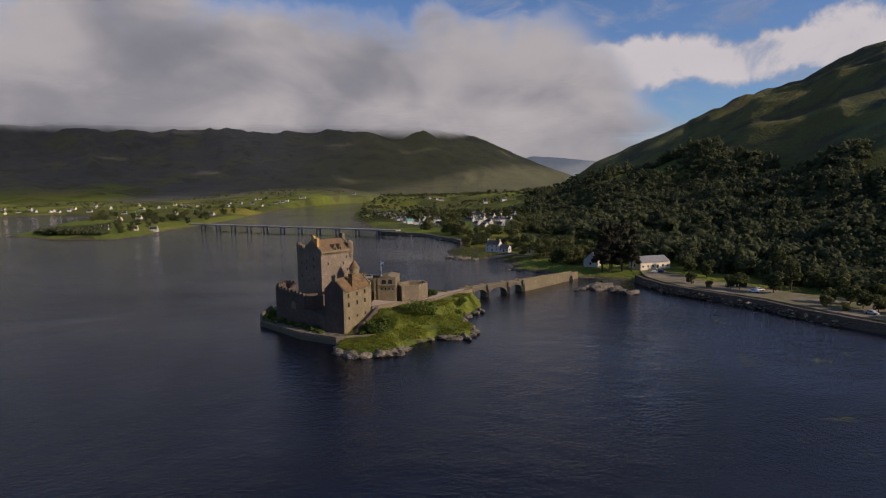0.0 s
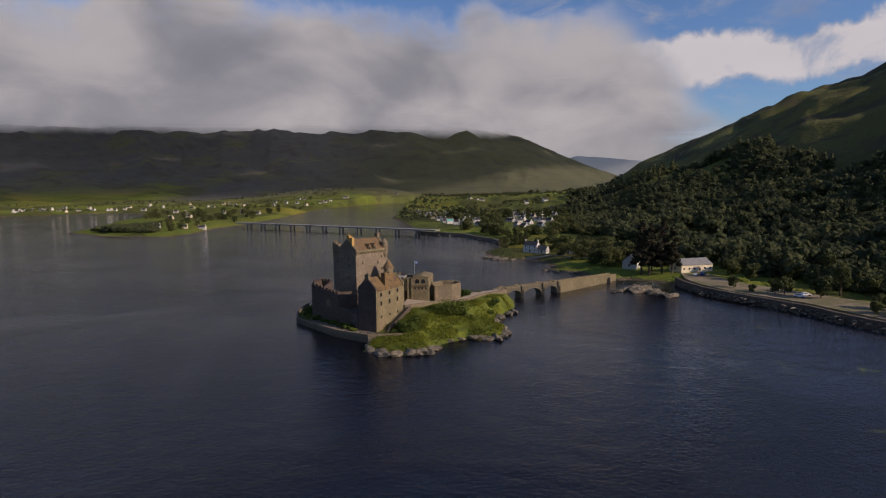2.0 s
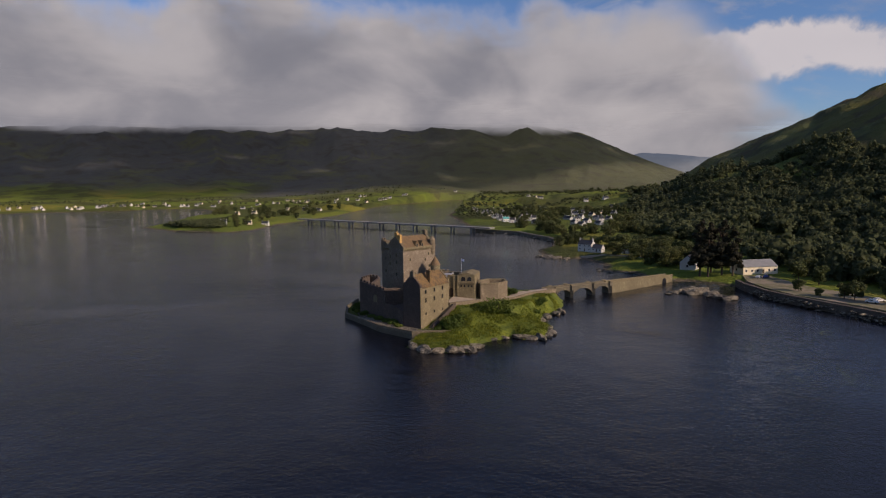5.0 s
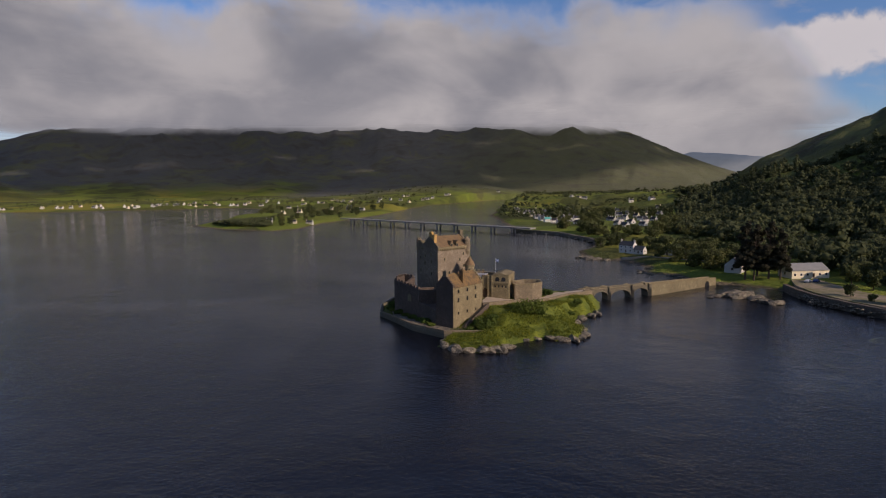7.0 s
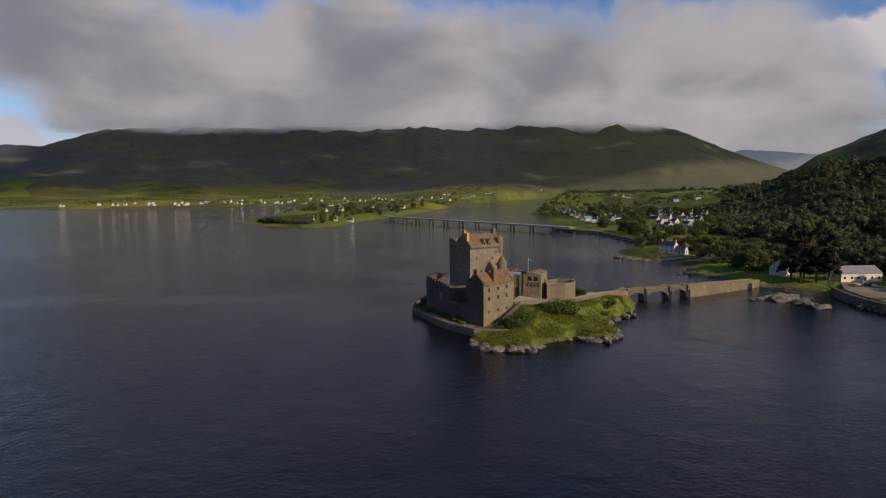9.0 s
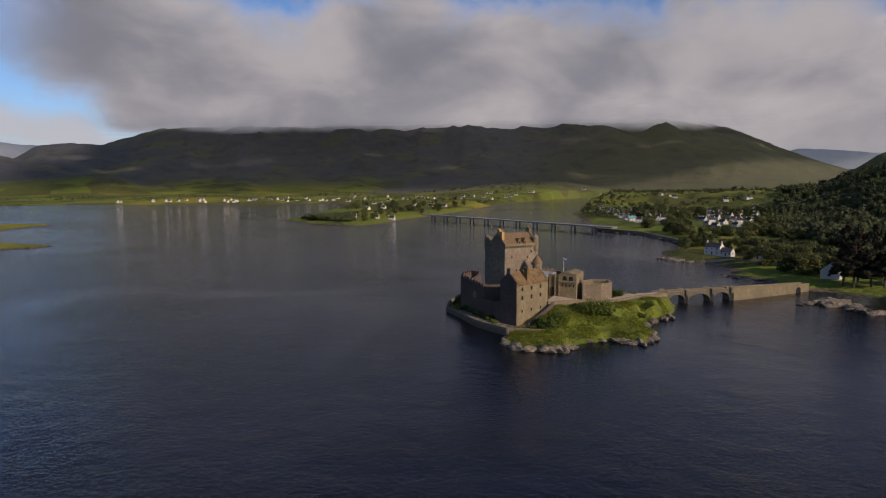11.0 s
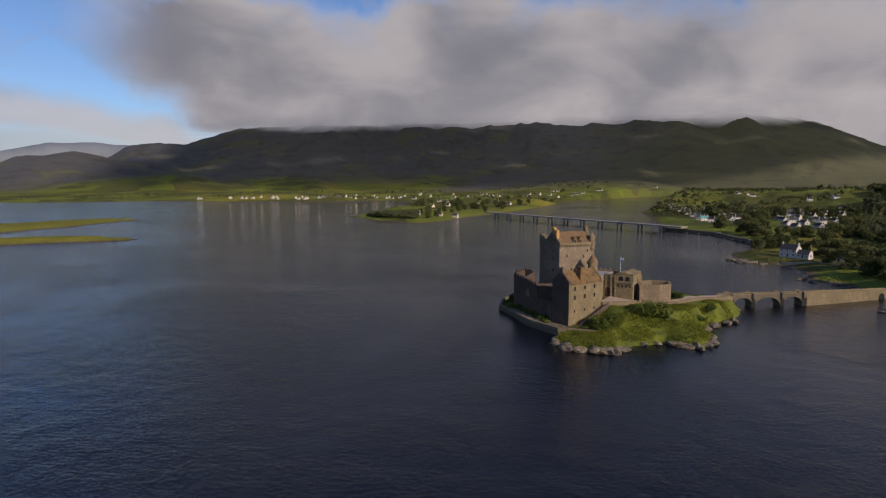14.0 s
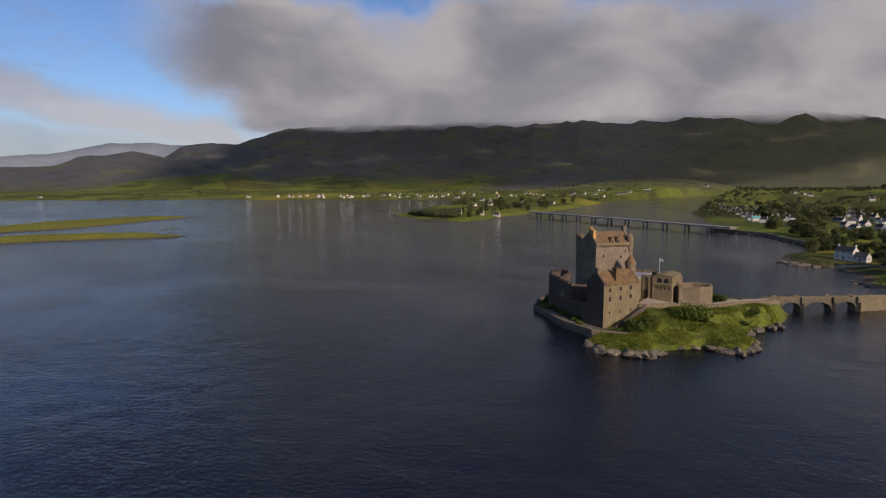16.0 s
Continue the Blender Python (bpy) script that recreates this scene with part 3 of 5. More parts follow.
def build_cloud(base, strength):
    """One layer of the low cloud deck that caps the far mountains."""
    az_ = np.radians(np.arange(-74, 34, 1.5))
    rr_ = np.arange(1250, 4800, 50.0)
    A, R = np.meshgrid(az_, rr_)
    X, Y = CX + R * np.sin(A), CY + R * np.cos(A)
    Z = base + 22 * fnoise(X / 500, Y / 500, int(base), 4)
    n = len(az_)
    i, j = np.meshgrid(np.arange(len(rr_) - 1), np.arange(n - 1), indexing="ij")
    q = np.stack([i * n + j, i * n + j + 1, (i + 1) * n + j + 1, (i + 1) * n + j], -1).reshape(-1, 4)
    return tagged(mesh_ob("cloud_bank", np.stack([X.ravel(), Y.ravel(), Z.ravel()], 1).tolist(), q.tolist(), cloud_material(strength), smooth_shade=True),
                  "soft grey-white cloud deck resting on the mountain tops", "cloud", kind="structure")


def build_cap(r_, strength):
    """Ragged cloud that hangs about the mountain tops."""
    V, F = [], []
    az_ = np.radians(np.arange(-66, 22, 1.0))
    for a_ in az_:
        for e_ in range(4, 13):
            V.append((CX + r_ * math.sin(a_), CY + r_ * math.cos(a_), EYE + r_ * math.tan(radians(e_))))
    for i in range(len(az_) - 1):
        for k in range(8):
            F.append((i * 9 + k, i * 9 + 9 + k, i * 9 + 10 + k, i * 9 + 1 + k))
    tagged(mesh_ob("cloud_cap", V, F, cloud_material(strength, True), smooth_shade=True), "ragged cloud hiding the mountain tops", "cloud", kind="structure")


build_cap(3450, 0.8)
build_cap(3700, 0.8)


def far_ridges():
    """The palest hills on the skyline, too far off to shift; their haze is painted as pale colour and glow."""
    m = material("far_hills_haze_glow", (0.16, 0.17, 0.17), 1.0, (0.11, 0.12, 0.13), 0.002, 0.8, 6, 0)
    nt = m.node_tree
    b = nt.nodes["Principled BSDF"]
    # bluish emission on the slopes stands in for haze in the air
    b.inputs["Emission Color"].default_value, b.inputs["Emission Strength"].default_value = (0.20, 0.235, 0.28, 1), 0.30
    az_ = np.arange(-100, 61, 0.25)
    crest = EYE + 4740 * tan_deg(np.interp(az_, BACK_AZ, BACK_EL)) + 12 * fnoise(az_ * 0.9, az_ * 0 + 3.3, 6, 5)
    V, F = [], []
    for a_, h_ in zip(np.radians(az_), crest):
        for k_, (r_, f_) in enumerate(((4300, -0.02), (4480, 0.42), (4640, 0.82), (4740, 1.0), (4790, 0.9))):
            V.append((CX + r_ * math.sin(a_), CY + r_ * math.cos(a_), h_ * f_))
    for i in range(len(az_) - 1):
        for k in range(4):
            F.append((i * 5 + k, i * 5 + 5 + k, i * 5 + 6 + k, i * 5 + 1 + k))
    tagged(mesh_ob("backdrop", V, F, m, smooth_shade=True), "pale hills on the far skyline with a bluish glow for haze", "hills", kind="structure")


far_ridges()
for base, strength in ((388, 0.5), (402, 0.7), (418, 0.92), (440, 1.0)):
    build_cloud(base, strength)
bm = bmesh.new()
bmesh.ops.create_circle(bm, cap_ends=True, radius=4800, segments=96)
water = part("water", bm, WATER)
water.location = (CX, CY, 0)
tagged(water, "dark rippled loch water under a cloudy sky", "water", kind="structure")
bm = bmesh.new()
bmesh.ops.create_circle(bm, cap_ends=True, radius=4800, segments=48)
bed = part("loch_bed", bm, ROCK)
bed.location = (CX, CY, -4)
tagged(bed, "dark stony bed under the loch", "ground", kind="structure")


def hz(x, y):
    return float(land_height(np.array([x]), np.array([y]))[0])


# ---- the castle island ----
SHORE = [(-34.5, 183), (-34, 172.5), (-26, 169), (-20, 169), (-12, 172), (-14, 179), (-10.7, 184), (-4, 190.5), (0.5, 189), (8, 193.5), (8.6, 206),
         (4.5, 209), (4, 224), (9, 230), (9.5, 244), (9, 255), (4, 263), (-8, 260), (-30, 258), (-60, 252), (-76, 238), (-74.5, 222), (-68.5, 207), (-58.5, 198.5), (-48.5, 189.5)]


def island_rise(x, y, d):
    """Height of the turf at d metres from the shore."""
    rise = 7.6 * sstep(d, 1.0, 22 - 13.5 * sstep(y, 204, 220)) * sstep(x, -60, -38) + 1.7 * sstep(d, 0, 3)
    rise = np.minimum(rise, 6.9 - 0.8 * sstep(x, -28, -8) - 2.3 * sstep(y, 232, 254))
    return np.minimum(rise, 2.0 + 0.34 * np.clip(y - 189, 0, 20) + 0.22 * np.clip(x + 25, 0, 30))


def build_island():
    """Grassy mound from the shore up to the castle terrace."""
    xs, ys = np.arange(-82, 14, 0.75), np.arange(162, 264, 0.75)
    X, Y = np.meshgrid(xs, ys)
    d = poly_distance(X, Y, SHORE) + 0.9 * fnoise(X / 4, Y / 4, 7, 4)
    rise = island_rise(X, Y, d)
    Z = np.where(d > 0, rise + 0.35 * fnoise(X / 6, Y / 6, 9, 4) * sstep(d, 1, 4), np.clip(d * 0.5, -3, 0))
    n = len(xs)
    verts = np.stack([X.ravel(), Y.ravel(), Z.ravel()], 1)
    i, j = np.meshgrid(np.arange(len(ys) - 1), np.arange(n - 1), indexing="ij")
    q = np.stack([i * n + j, i * n + j + 1, (i + 1) * n + j + 1, (i + 1) * n + j], -1).reshape(-1, 4)
    keep = Z.ravel()[q].max(1) > -1.5
    return tagged(mesh_ob("island_ground", verts.tolist(), q[keep].tolist(), GRASS, smooth_shade=True),
                  "grassy castle island with rank green grass", "ground", kind="structure")


build_island()


# ---- the castle ----
def wall_window(parent, m, w, h, deep=0.35, name="window", glass=None, arched=False):
    """A window on a wall: m has its sill's middle at the origin, x along the wall, -y outwards."""
    fr = bmesh.new()
    for a in ((-w / 2 - 0.18, -w / 2, 0, h), (w / 2, w / 2 + 0.18, 0, h), (-w / 2 - 0.18, w / 2 + 0.18, h, h + 0.2), (-w / 2 - 0.22, w / 2 + 0.22, -0.18, 0)):
        box(fr, a[0], a[1], -0.10, 0.02, a[2], a[3])
    win = part(name, fr, STONE_PALE, parent)
    win.matrix_basis = m
    part("pane", box_bm(-w / 2, w / 2, -0.03, 0.0, 0, h), glass or GLASS_AND_SHADE, win)
    return win


def crenels(bm, x0, x1, y0, y1, z, h=1.0, step=1.9, gap=0.8):
    """Merlons along a straight parapet from (x0, y0) to (x1, y1)."""
    L = math.hypot(x1 - x0, y1 - y0)
    n = max(1, round(L / step))
    ang = math.atan2(y1 - y0, x1 - x0)
    for i in range(n):
        t = (i + 0.5) * L / n
        m = Matrix.Translation((x0 + t * math.cos(ang), y0 + t * math.sin(ang), z)) @ Matrix.Rotation(ang, 4, "Z")
        w = (L / n - gap) / 2
        box(bm, -w, w, -0.35, 0.35, -0.05, h, m)


def wall_run(bm, pts, thick, z0):
    """A wall along (x, y, top) points."""
    for (xa, ya, ta), (xb, yb, tb) in zip(pts, pts[1:]):
        L, ang = math.hypot(xb - xa, yb - ya), math.atan2(yb - ya, xb - xa)
        vs = box(bm, -0.1, L + 0.1, -thick / 2, thick / 2, z0, 99.0)
        for v in vs:
            if v.co.z > 50:
                v.co.z = ta + (tb - ta) * min(max(v.co.x / L, 0), 1)
        bmesh.ops.transform(bm, matrix=Matrix.Translation((xa, ya, 0)) @ Matrix.Rotation(ang, 4, "Z"), verts=vs)


def gable_roof(bm, x0, x1, y0, y1, z, ridge_y, ridge_z, over=0.3, thick=0.3):
    """Two roof slabs over a ridge along x."""
    for ye, s in ((y0 - over, -1), (y1 + over, 1)):
        slope = (ridge_z - z) / abs(ridge_y - (y0 if s < 0 else y1))
        ze = z - over * slope
        a = [bm.verts.new(p) for p in ((x0, ye, ze), (x1, ye, ze), (x1, ridge_y, ridge_z), (x0, ridge_y, ridge_z))]
        b = [bm.verts.new(p) for p in ((x0, ye, ze + thick), (x1, ye, ze + thick), (x1, ridge_y, ridge_z + thick), (x0, ridge_y, ridge_z + thick))]
        for q in ((0, 1, 2, 3),):
            bm.faces.new([a[i] for i in q[::-1]])
            bm.faces.new([b[i] for i in q])
        for i in range(4):
            bm.faces.new((a[i], a[(i + 1) % 4], b[(i + 1) % 4], b[i]))
    bmesh.ops.recalc_face_normals(bm, faces=bm.faces)


def crow_gable(bm, x0, x1, ya, yb, z, ridge_y, ridge_z, steps=7):
    """A stepped gable wall in one piece."""
    up = [(0.0, -0.05)]
    for i in range(steps):
        up += [(i / steps, (i + 1) / steps), ((i + 1) / steps, (i + 1) / steps)]
    prof = [(ya + (ridge_y - ya) * f, z - 0.05 if h < 0 else z + (ridge_z - z) * h + 0.45) for f, h in up]
    prof += [(yb + (ridge_y - yb) * f, z - 0.05 if h < 0 else z + (ridge_z - z) * h + 0.45) for f, h in up[-2::-1]]
    lo = [bm.verts.new((x0, y, h)) for y, h in prof]
    hi = [bm.verts.new((x1, y, h)) for y, h in prof]
    bm.faces.new(lo)
    bm.faces.new(hi[::-1])
    for i in range(len(prof)):
        k = (i + 1) % len(prof)
        bm.faces.new((lo[i], hi[i], hi[k], lo[k]))
    bmesh.ops.recalc_face_normals(bm, faces=bm.faces)


def chimney(bm, x, y, z0, z1, w=1.6, d=1.1):
    box(bm, x - w / 2, x + w / 2, y - d / 2, y + d / 2, z0, z1 - 0.25)
    box(bm, x - w / 2 - 0.12, x + w / 2 + 0.12, y - d / 2 - 0.12, y + d / 2 + 0.12, z1 - 0.25, z1)
    for s in (-0.25, 0.25):
        ring(bm, x + s * w, y, 0.16, z1, 0.14, z1 + 0.5, 8)


castle = empty("castle", pose(0, 0, 0), "weathered brown rubble-stone castle with a square keep on its islet", "castle")

# the keep
K = pose(-48.7, 216.2, 0, 0, 0, 55)
KX, KY, KZ = 15.6, 14.2, 25.2
bm = box_bm(0, KX, 0, KY, 4.0, KZ)
keep = part("keep", bm, KEEP_STONE, castle, "tall square keep of brown rubble stone")
keep.matrix_basis = K
for i in range(17):
    x = 0.5 + i * (KX - 1.0) / 16
    part("corbel", box_bm(x - 0.25, x + 0.25, -0.4, 0, KZ - 0.9, KZ - 0.2), STONE_PALE, keep)
for i in range(8):
    part("corbel", box_bm(-0.35, 0, 9.2 + i * 0.6, 9.5 + i * 0.6, KZ - 0.9, KZ - 0.2), STONE_PALE, keep)
part("string_course", box_bm(-0.1, KX + 0.1, -0.5, 0.0, KZ - 0.2, KZ + 0.5), STONE_PALE, keep)
bm = bmesh.new()
gable_roof(bm, 0.9, KX - 0.9, 0.0, 10.4, KZ + 0.35, 5.2, 29.3, 0.2)
part("roof", bm, SLATE_DARK, keep, "brown lichened slate roof")
bm = bmesh.new()
crow_gable(bm, 0.0, 0.95, 0.0, 10.4, KZ, 5.2, 29.2)
part("gable", bm, STONE, keep)
bm = bmesh.new()
crow_gable(bm, KX - 0.95, KX, 0.0, 10.4, KZ, 5.2, 29.2)
part("gable", bm, STONE, keep)
for y, top in ((2.9, 30.4), (4.7, 31.2)):
    bm = bmesh.new()
    chimney(bm, 0.6, y, 27.0, top, 1.1, 1.5)
    part("chimney", bm, OCHRE, keep, "ochre-lichened chimney stack")
bm = bmesh.new()
chimney(bm, KX - 0.5, 5.4, 27.5, 31.3, 1.2, 1.7)
part("chimney", bm, STONE, keep)
# parapet walk and its corner rounds
bm = bmesh.new()
box(bm, 0, 0.6, 10.4, KY, KZ, KZ + 1.6)
box(bm, 0, KX, KY - 0.6, KY, KZ, KZ + 1.4)
crenels(bm, 0.3, 0.3, 10.6, KY, KZ + 1.6, 0.9, 1.3, 0.5)
crenels(bm, 0, KX, KY - 0.3, KY - 0.3, KZ + 1.4, 0.9, 1.9, 0.8)
part("parapet", bm, STONE, keep)
for cx, cy, r, zt in ((0.7, KY - 0.7, 1.15, 27.9), (KX - 1.0, 0.5, 1.25, 27.8), (KX - 0.6, KY - 0.6, 1.2, 27.8)):
    bm = bmesh.new()
    ring(bm, cx, cy, 0.5, 21.4, r, 23.4, 18, False)
    ring(bm, cx, cy, r, 23.4, r, zt, 18)
    if cx > 1 and cy < 1:
        ring(bm, cx, cy, r + 0.15, zt, 0.0, zt + 1.6, 18)
    else:
        crenels(bm, cx - r * 0.8, cx + r * 0.8, cy, cy, zt, 0.7, 0.9, 0.35)
    part("corner_turret", bm, STONE, keep)
for x in (6.6, 9.2):
    bm = box_bm(x - 0.6, x + 0.6, -0.2, 2.0, KZ + 0.3, KZ + 1.7)
    d = part("dormer", bm, STONE_PALE, keep)
    bm = bmesh.new()
    vs = [bm.verts.new(p) for p in ((x - 0.8, -0.35, KZ + 1.65), (x + 0.8, -0.35, KZ + 1.65), (x, -0.35, KZ + 2.7),
                                    (x - 0.8, 3.4, KZ + 1.65), (x + 0.8, 3.4, KZ + 1.65), (x, 3.4, KZ + 2.7))]
    for q in ((0, 1, 2), (5, 4, 3), (0, 3, 4, 1), (1, 4, 5, 2), (2, 5, 3, 0)):
        bm.faces.new([vs[i] for i in q])
    part("dormer_roof", bm, SLATE_DARK, d)
    part("pane", box_bm(x - 0.32, x + 0.32, -0.24, -0.2, KZ + 0.5, KZ + 1.5), GLASS_AND_SHADE, d)
for x, z in ((3.2, 20.4), (10.6, 19.8), (12.4, 22.0), (12.6, 17.2), (5.4, 15.0)):
    wall_window(keep, Matrix.Translation((x, 0, z)), 0.55, 1.0)
for y, z in ((4.2, 19.2), (8.4, 21.2), (8.6, 18.4), (4.4, 14.6), (11.6, 20.2), (11.4, 15.2), (4.4, 22.0)):
    wall_window(keep, Matrix.Translation((0, y, z)) @ Matrix.Rotation(radians(-90), 4, "Z"), 0.6, 1.2)

# round stair turret under the keep
bm = bmesh.new()
ring(bm, 0, 0, 1.75, 6.0, 1.75, 18.6, 20)
ring(bm, 0, 0, 1.95, 18.2, 1.95, 18.9, 20)
turret = part("stair_turret", bm, STONE_PALE, castle, "round stair turret with a conical slate cap")
turret.matrix_basis = pose(-37.6, 221.4, 0)
bm = bmesh.new()
ring(bm, 0, 0, 2.1, 18.9, 0.0, 22.3, 20)
part("cone_roof", bm, SLATE_DARK, turret)
for s in (-0.9, 0.3):
    part("pane", box_bm(s - 0.2, s + 0.2, -1.85, -1.6, 15.6, 17.2), GLASS_AND_SHADE, turret)

# the tall gabled range at the landing corner
R = pose(-33.4, 187.2, 0, 0, 0, 68.0)
RX, RY, RZ = 16.0, 7.4, 15.7
gable_range = part("gabled_range", box_bm(0, RX, 0, RY, 1.2, RZ), STONE_PALE, castle, "tall gabled stone range with a brown slate roof")
gable_range.matrix_basis = R
bm = bmesh.new()
gable_roof(bm, 0.7, RX - 0.6, 0, RY, RZ, RY / 2, 19.5, 0.25)
part("roof", bm, SLATE_BROWN, gable_range, "orange-brown lichened slate roof")
bm = bmesh.new()
crow_gable(bm, 0, 0.75, 0, RY, RZ, RY / 2, 19.3, 6)
part("gable", bm, STONE_DARK, gable_range)
# thin skin of the darker stone over the front gable end
part("end_wall", box_bm(-0.03, 0.02, 0.0, RY, 1.3, RZ - 0.02), STONE_DARK, gable_range, "dark stone gable wall")
bm = bmesh.new()
crow_gable(bm, RX - 0.7, RX, 0, RY, RZ, RY / 2, 19.3, 6)
part("gable", bm, STONE_PALE, gable_range)
bm = bmesh.new()
chimney(bm, 0.5, RY / 2, 19.0, 21.0, 1.0, 1.5)
part("chimney", bm, STONE, gable_range)
bm = bmesh.new()
chimney(bm, 6.3, 1.2, 16.3, 20.9, 1.3, 1.5)
part("chimney", bm, SLATE_BROWN, gable_range, "brown wallhead chimney")
for x in (2.7, 7.4, 12.0):
    for z, w, h in ((13.6, 0.85, 1.25), (10.6, 0.85, 1.4), (6.4, 0.6, 0.9)):
        wall_window(gable_range, Matrix.Translation((x, 0, z)), w, h)
part("drainpipe", box_bm(0.55, 0.75, -0.15, 0, 2.4, RZ), STONE_PALE, gable_range)
for i in range(22):
    z = 2.2 + i * 0.62
    part("quoin", box_bm(-0.04, 0.55 if i % 2 else 0.85, -0.05, 0.1, z, z + 0.58), STONE_PALE, gable_range)

# range and gatehouse between keep and tower
block = part("hall_block", box_bm(-40.5, -32.0, 209.5, 228, 4, 14.6), STONE_PALE, castle)
bm = box_bm(-40.3, -32.2, 209.7, 227.8, 14.6, 14.8)
part("flat_roof", bm, LEAD_FLAT, block, "pale flat lead roof")
bm = bmesh.new()
box(bm, -40.5, -32.0, 209.3, 209.8, 14.6, 15.0)
box(bm, -32.4, -31.9, 209.5, 228, 14.6, 15.0)
part("parapet", bm, LEAD_FLAT, block, "pale coping")
porch = part("entrance_wall", box_bm(-31.6, -27.4, 217.2, 219.5, 5, 15.4), STONE_PALE, castle)
bm = bmesh.new()
box(bm, -31.7, -27.3, 217.0, 217.3, 15.1, 15.7)
box(bm, -29.4, -28.8, 216.7, 217.3, 7, 15.4)
box(bm, -27.9, -27.4, 216.6, 217.3, 7, 15.6)
part("buttress", bm, STONE_PALE, porch)


def arch_door(parent, x, y, z, w, h, mat, name="doorway"):
    bm = bmesh.new()
    pts = [(-w / 2, 0), (w / 2, 0)] + [(w / 2 * math.cos(a), h - w / 2 + w / 2 * math.sin(a)) for a in np.linspace(0, math.pi, 10)]
    lo = [bm.verts.new((x + px, y - 0.06, z + pz)) for px, pz in pts]
    hi = [bm.verts.new((x + px, y + 0.05, z + pz)) for px, pz in pts]
    bm.faces.new(lo)
    for i in range(len(pts)):
        bm.faces.new((lo[i], hi[i], hi[(i + 1) % len(pts)], lo[(i + 1) % len(pts)]))
    return part(name, bm, mat, parent)


arch_door(porch, -30.3, 217.2, 7.4, 1.9, 3.4, WOOD_DARK)
gate = part("gatehouse", box_bm(-27.4, -21.3, 216.8, 227, 5, 16.0), STONE_PALE, castle, "square gatehouse of pale stone")
bm = bmesh.new()
gable_bits = [(-27.5, 16.0), (-21.2, 16.0), (-24.35, 16.75)]
lo = [bm.verts.new((x, 216.6, z)) for x, z in gable_bits]
hi = [bm.verts.new((x, 227, z)) for x, z in gable_bits]
bm.faces.new(lo)
bm.faces.new(hi[::-1])
for i in range(3):
    bm.faces.new((lo[i], hi[i], hi[(i + 1) % 3], lo[(i + 1) % 3]))
bmesh.ops.recalc_face_normals(bm, faces=bm.faces)
part("roof", bm, STONE_PALE, gate)
part("string_course", box_bm(-27.6, -21.1, 216.45, 216.8, 12.9, 13.3), STONE_PALE, gate)
for i in range(8):
    part("corbel", box_bm(-27.2 + i * 0.78, -26.9 + i * 0.78, 216.5, 216.8, 12.3, 12.9), STONE_PALE, gate)
for x in (-25.6, -23.3):
    arch_door(gate, x, 216.8, 13.6, 1.5, 1.6, GLASS_AND_SHADE, "window")
for i in range(4):
    wall_window(gate, Matrix.Translation((-26.4 + i * 1.35, 216.8, 11.3)), 0.55, 0.8)
bm = bmesh.new()
ring(bm, 0, 0, 0.07, 15.5, 0.05, 21.4, 8)
flagpole = part("flagpole", bm, WHITE, castle, "white flagpole")
flagpole.matrix_basis = pose(-27.6, 222.5, 0)
bm = bmesh.new()
g = [[bm.verts.new((x * 0.12, 0.10 * math.sin(x * 0.9), 20.3 + z * 0.22 - x * 0.02)) for x in range(11)] for z in range(5)]
for i in range(4):
    for j in range(10):
        bm.faces.new((g[i][j], g[i][j + 1], g[i + 1][j + 1], g[i + 1][j]))
fl = part("flag", bm, BLUE_CLOTH, flagpole, "blue flag with a white diagonal cross")
bm = bmesh.new()
for s in (0, 1):
    for o in (-0.008, 0.008):
        vs = []
        for k in range(11):
            f = k / 10
            zz = 20.3 + (f if s else 1 - f) * 0.88 - k * 0.02
            vs.append((bm.verts.new((k * 0.12, 0.10 * math.sin(k * 0.9) + o, zz - 0.09)), bm.verts.new((k * 0.12, 0.10 * math.sin(k * 0.9) + o, zz + 0.09))))
        for a, b in zip(vs, vs[1:]):
            bm.faces.new((a[0], b[0], b[1], a[1]))
part("saltire", bm, WHITE, fl)

# curtain walls
bm = bmesh.new()
wall_run(bm, [(-21.4, 221.5, 13.4), (-23.0, 231, 13.0), (-25, 240, 13.0), (-38, 247, 12.5), (-54, 243, 12.5), (-60, 232, 12.5)], 1.4, 3)
crenels(bm, -21.4, -23.0, 221.5, 231, 13.2, 0.9)
crenels(bm, -54, -38, 243, 247, 12.4, 0.9)
part("curtain_wall", bm, STONE, castle, "crenellated curtain wall")
HEX = [(-19.2, 217.6), (-13.2, 221.1), (-10.4, 225.9), (-12.4, 231.2), (-18.4, 230.4), (-22.0, 224.5)]
hc = (sum(p[0] for p in HEX) / 6, sum(p[1] for p in HEX) / 6)
inner = [(hc[0] + (x - hc[0]) * 0.80, hc[1] + (y - hc[1]) * 0.80) for x, y in HEX]
bm = bmesh.new()
ro, ri = [[(bm.verts.new((x, y, 3.5)), bm.verts.new((x, y, 12.3))) for x, y in loop] for loop in (HEX, inner)]
for i in range(6):
    k = (i + 1) % 6
    bm.faces.new((ro[i][0], ro[k][0], ro[k][1], ro[i][1]))
    bm.faces.new((ri[k][0], ri[i][0], ri[i][1], ri[k][1]))
    bm.faces.new((ro[i][1], ro[k][1], ri[k][1], ri[i][1]))
tower = part("hexagonal_tower", bm, STONE, castle, "low roofless six-sided bastion")
bm = bmesh.new()
prism(bm, inner, 8.0, 9.0)
part("tower_floor", bm, STONE_DARK, tower)
bm = bmesh.new()
loops = []
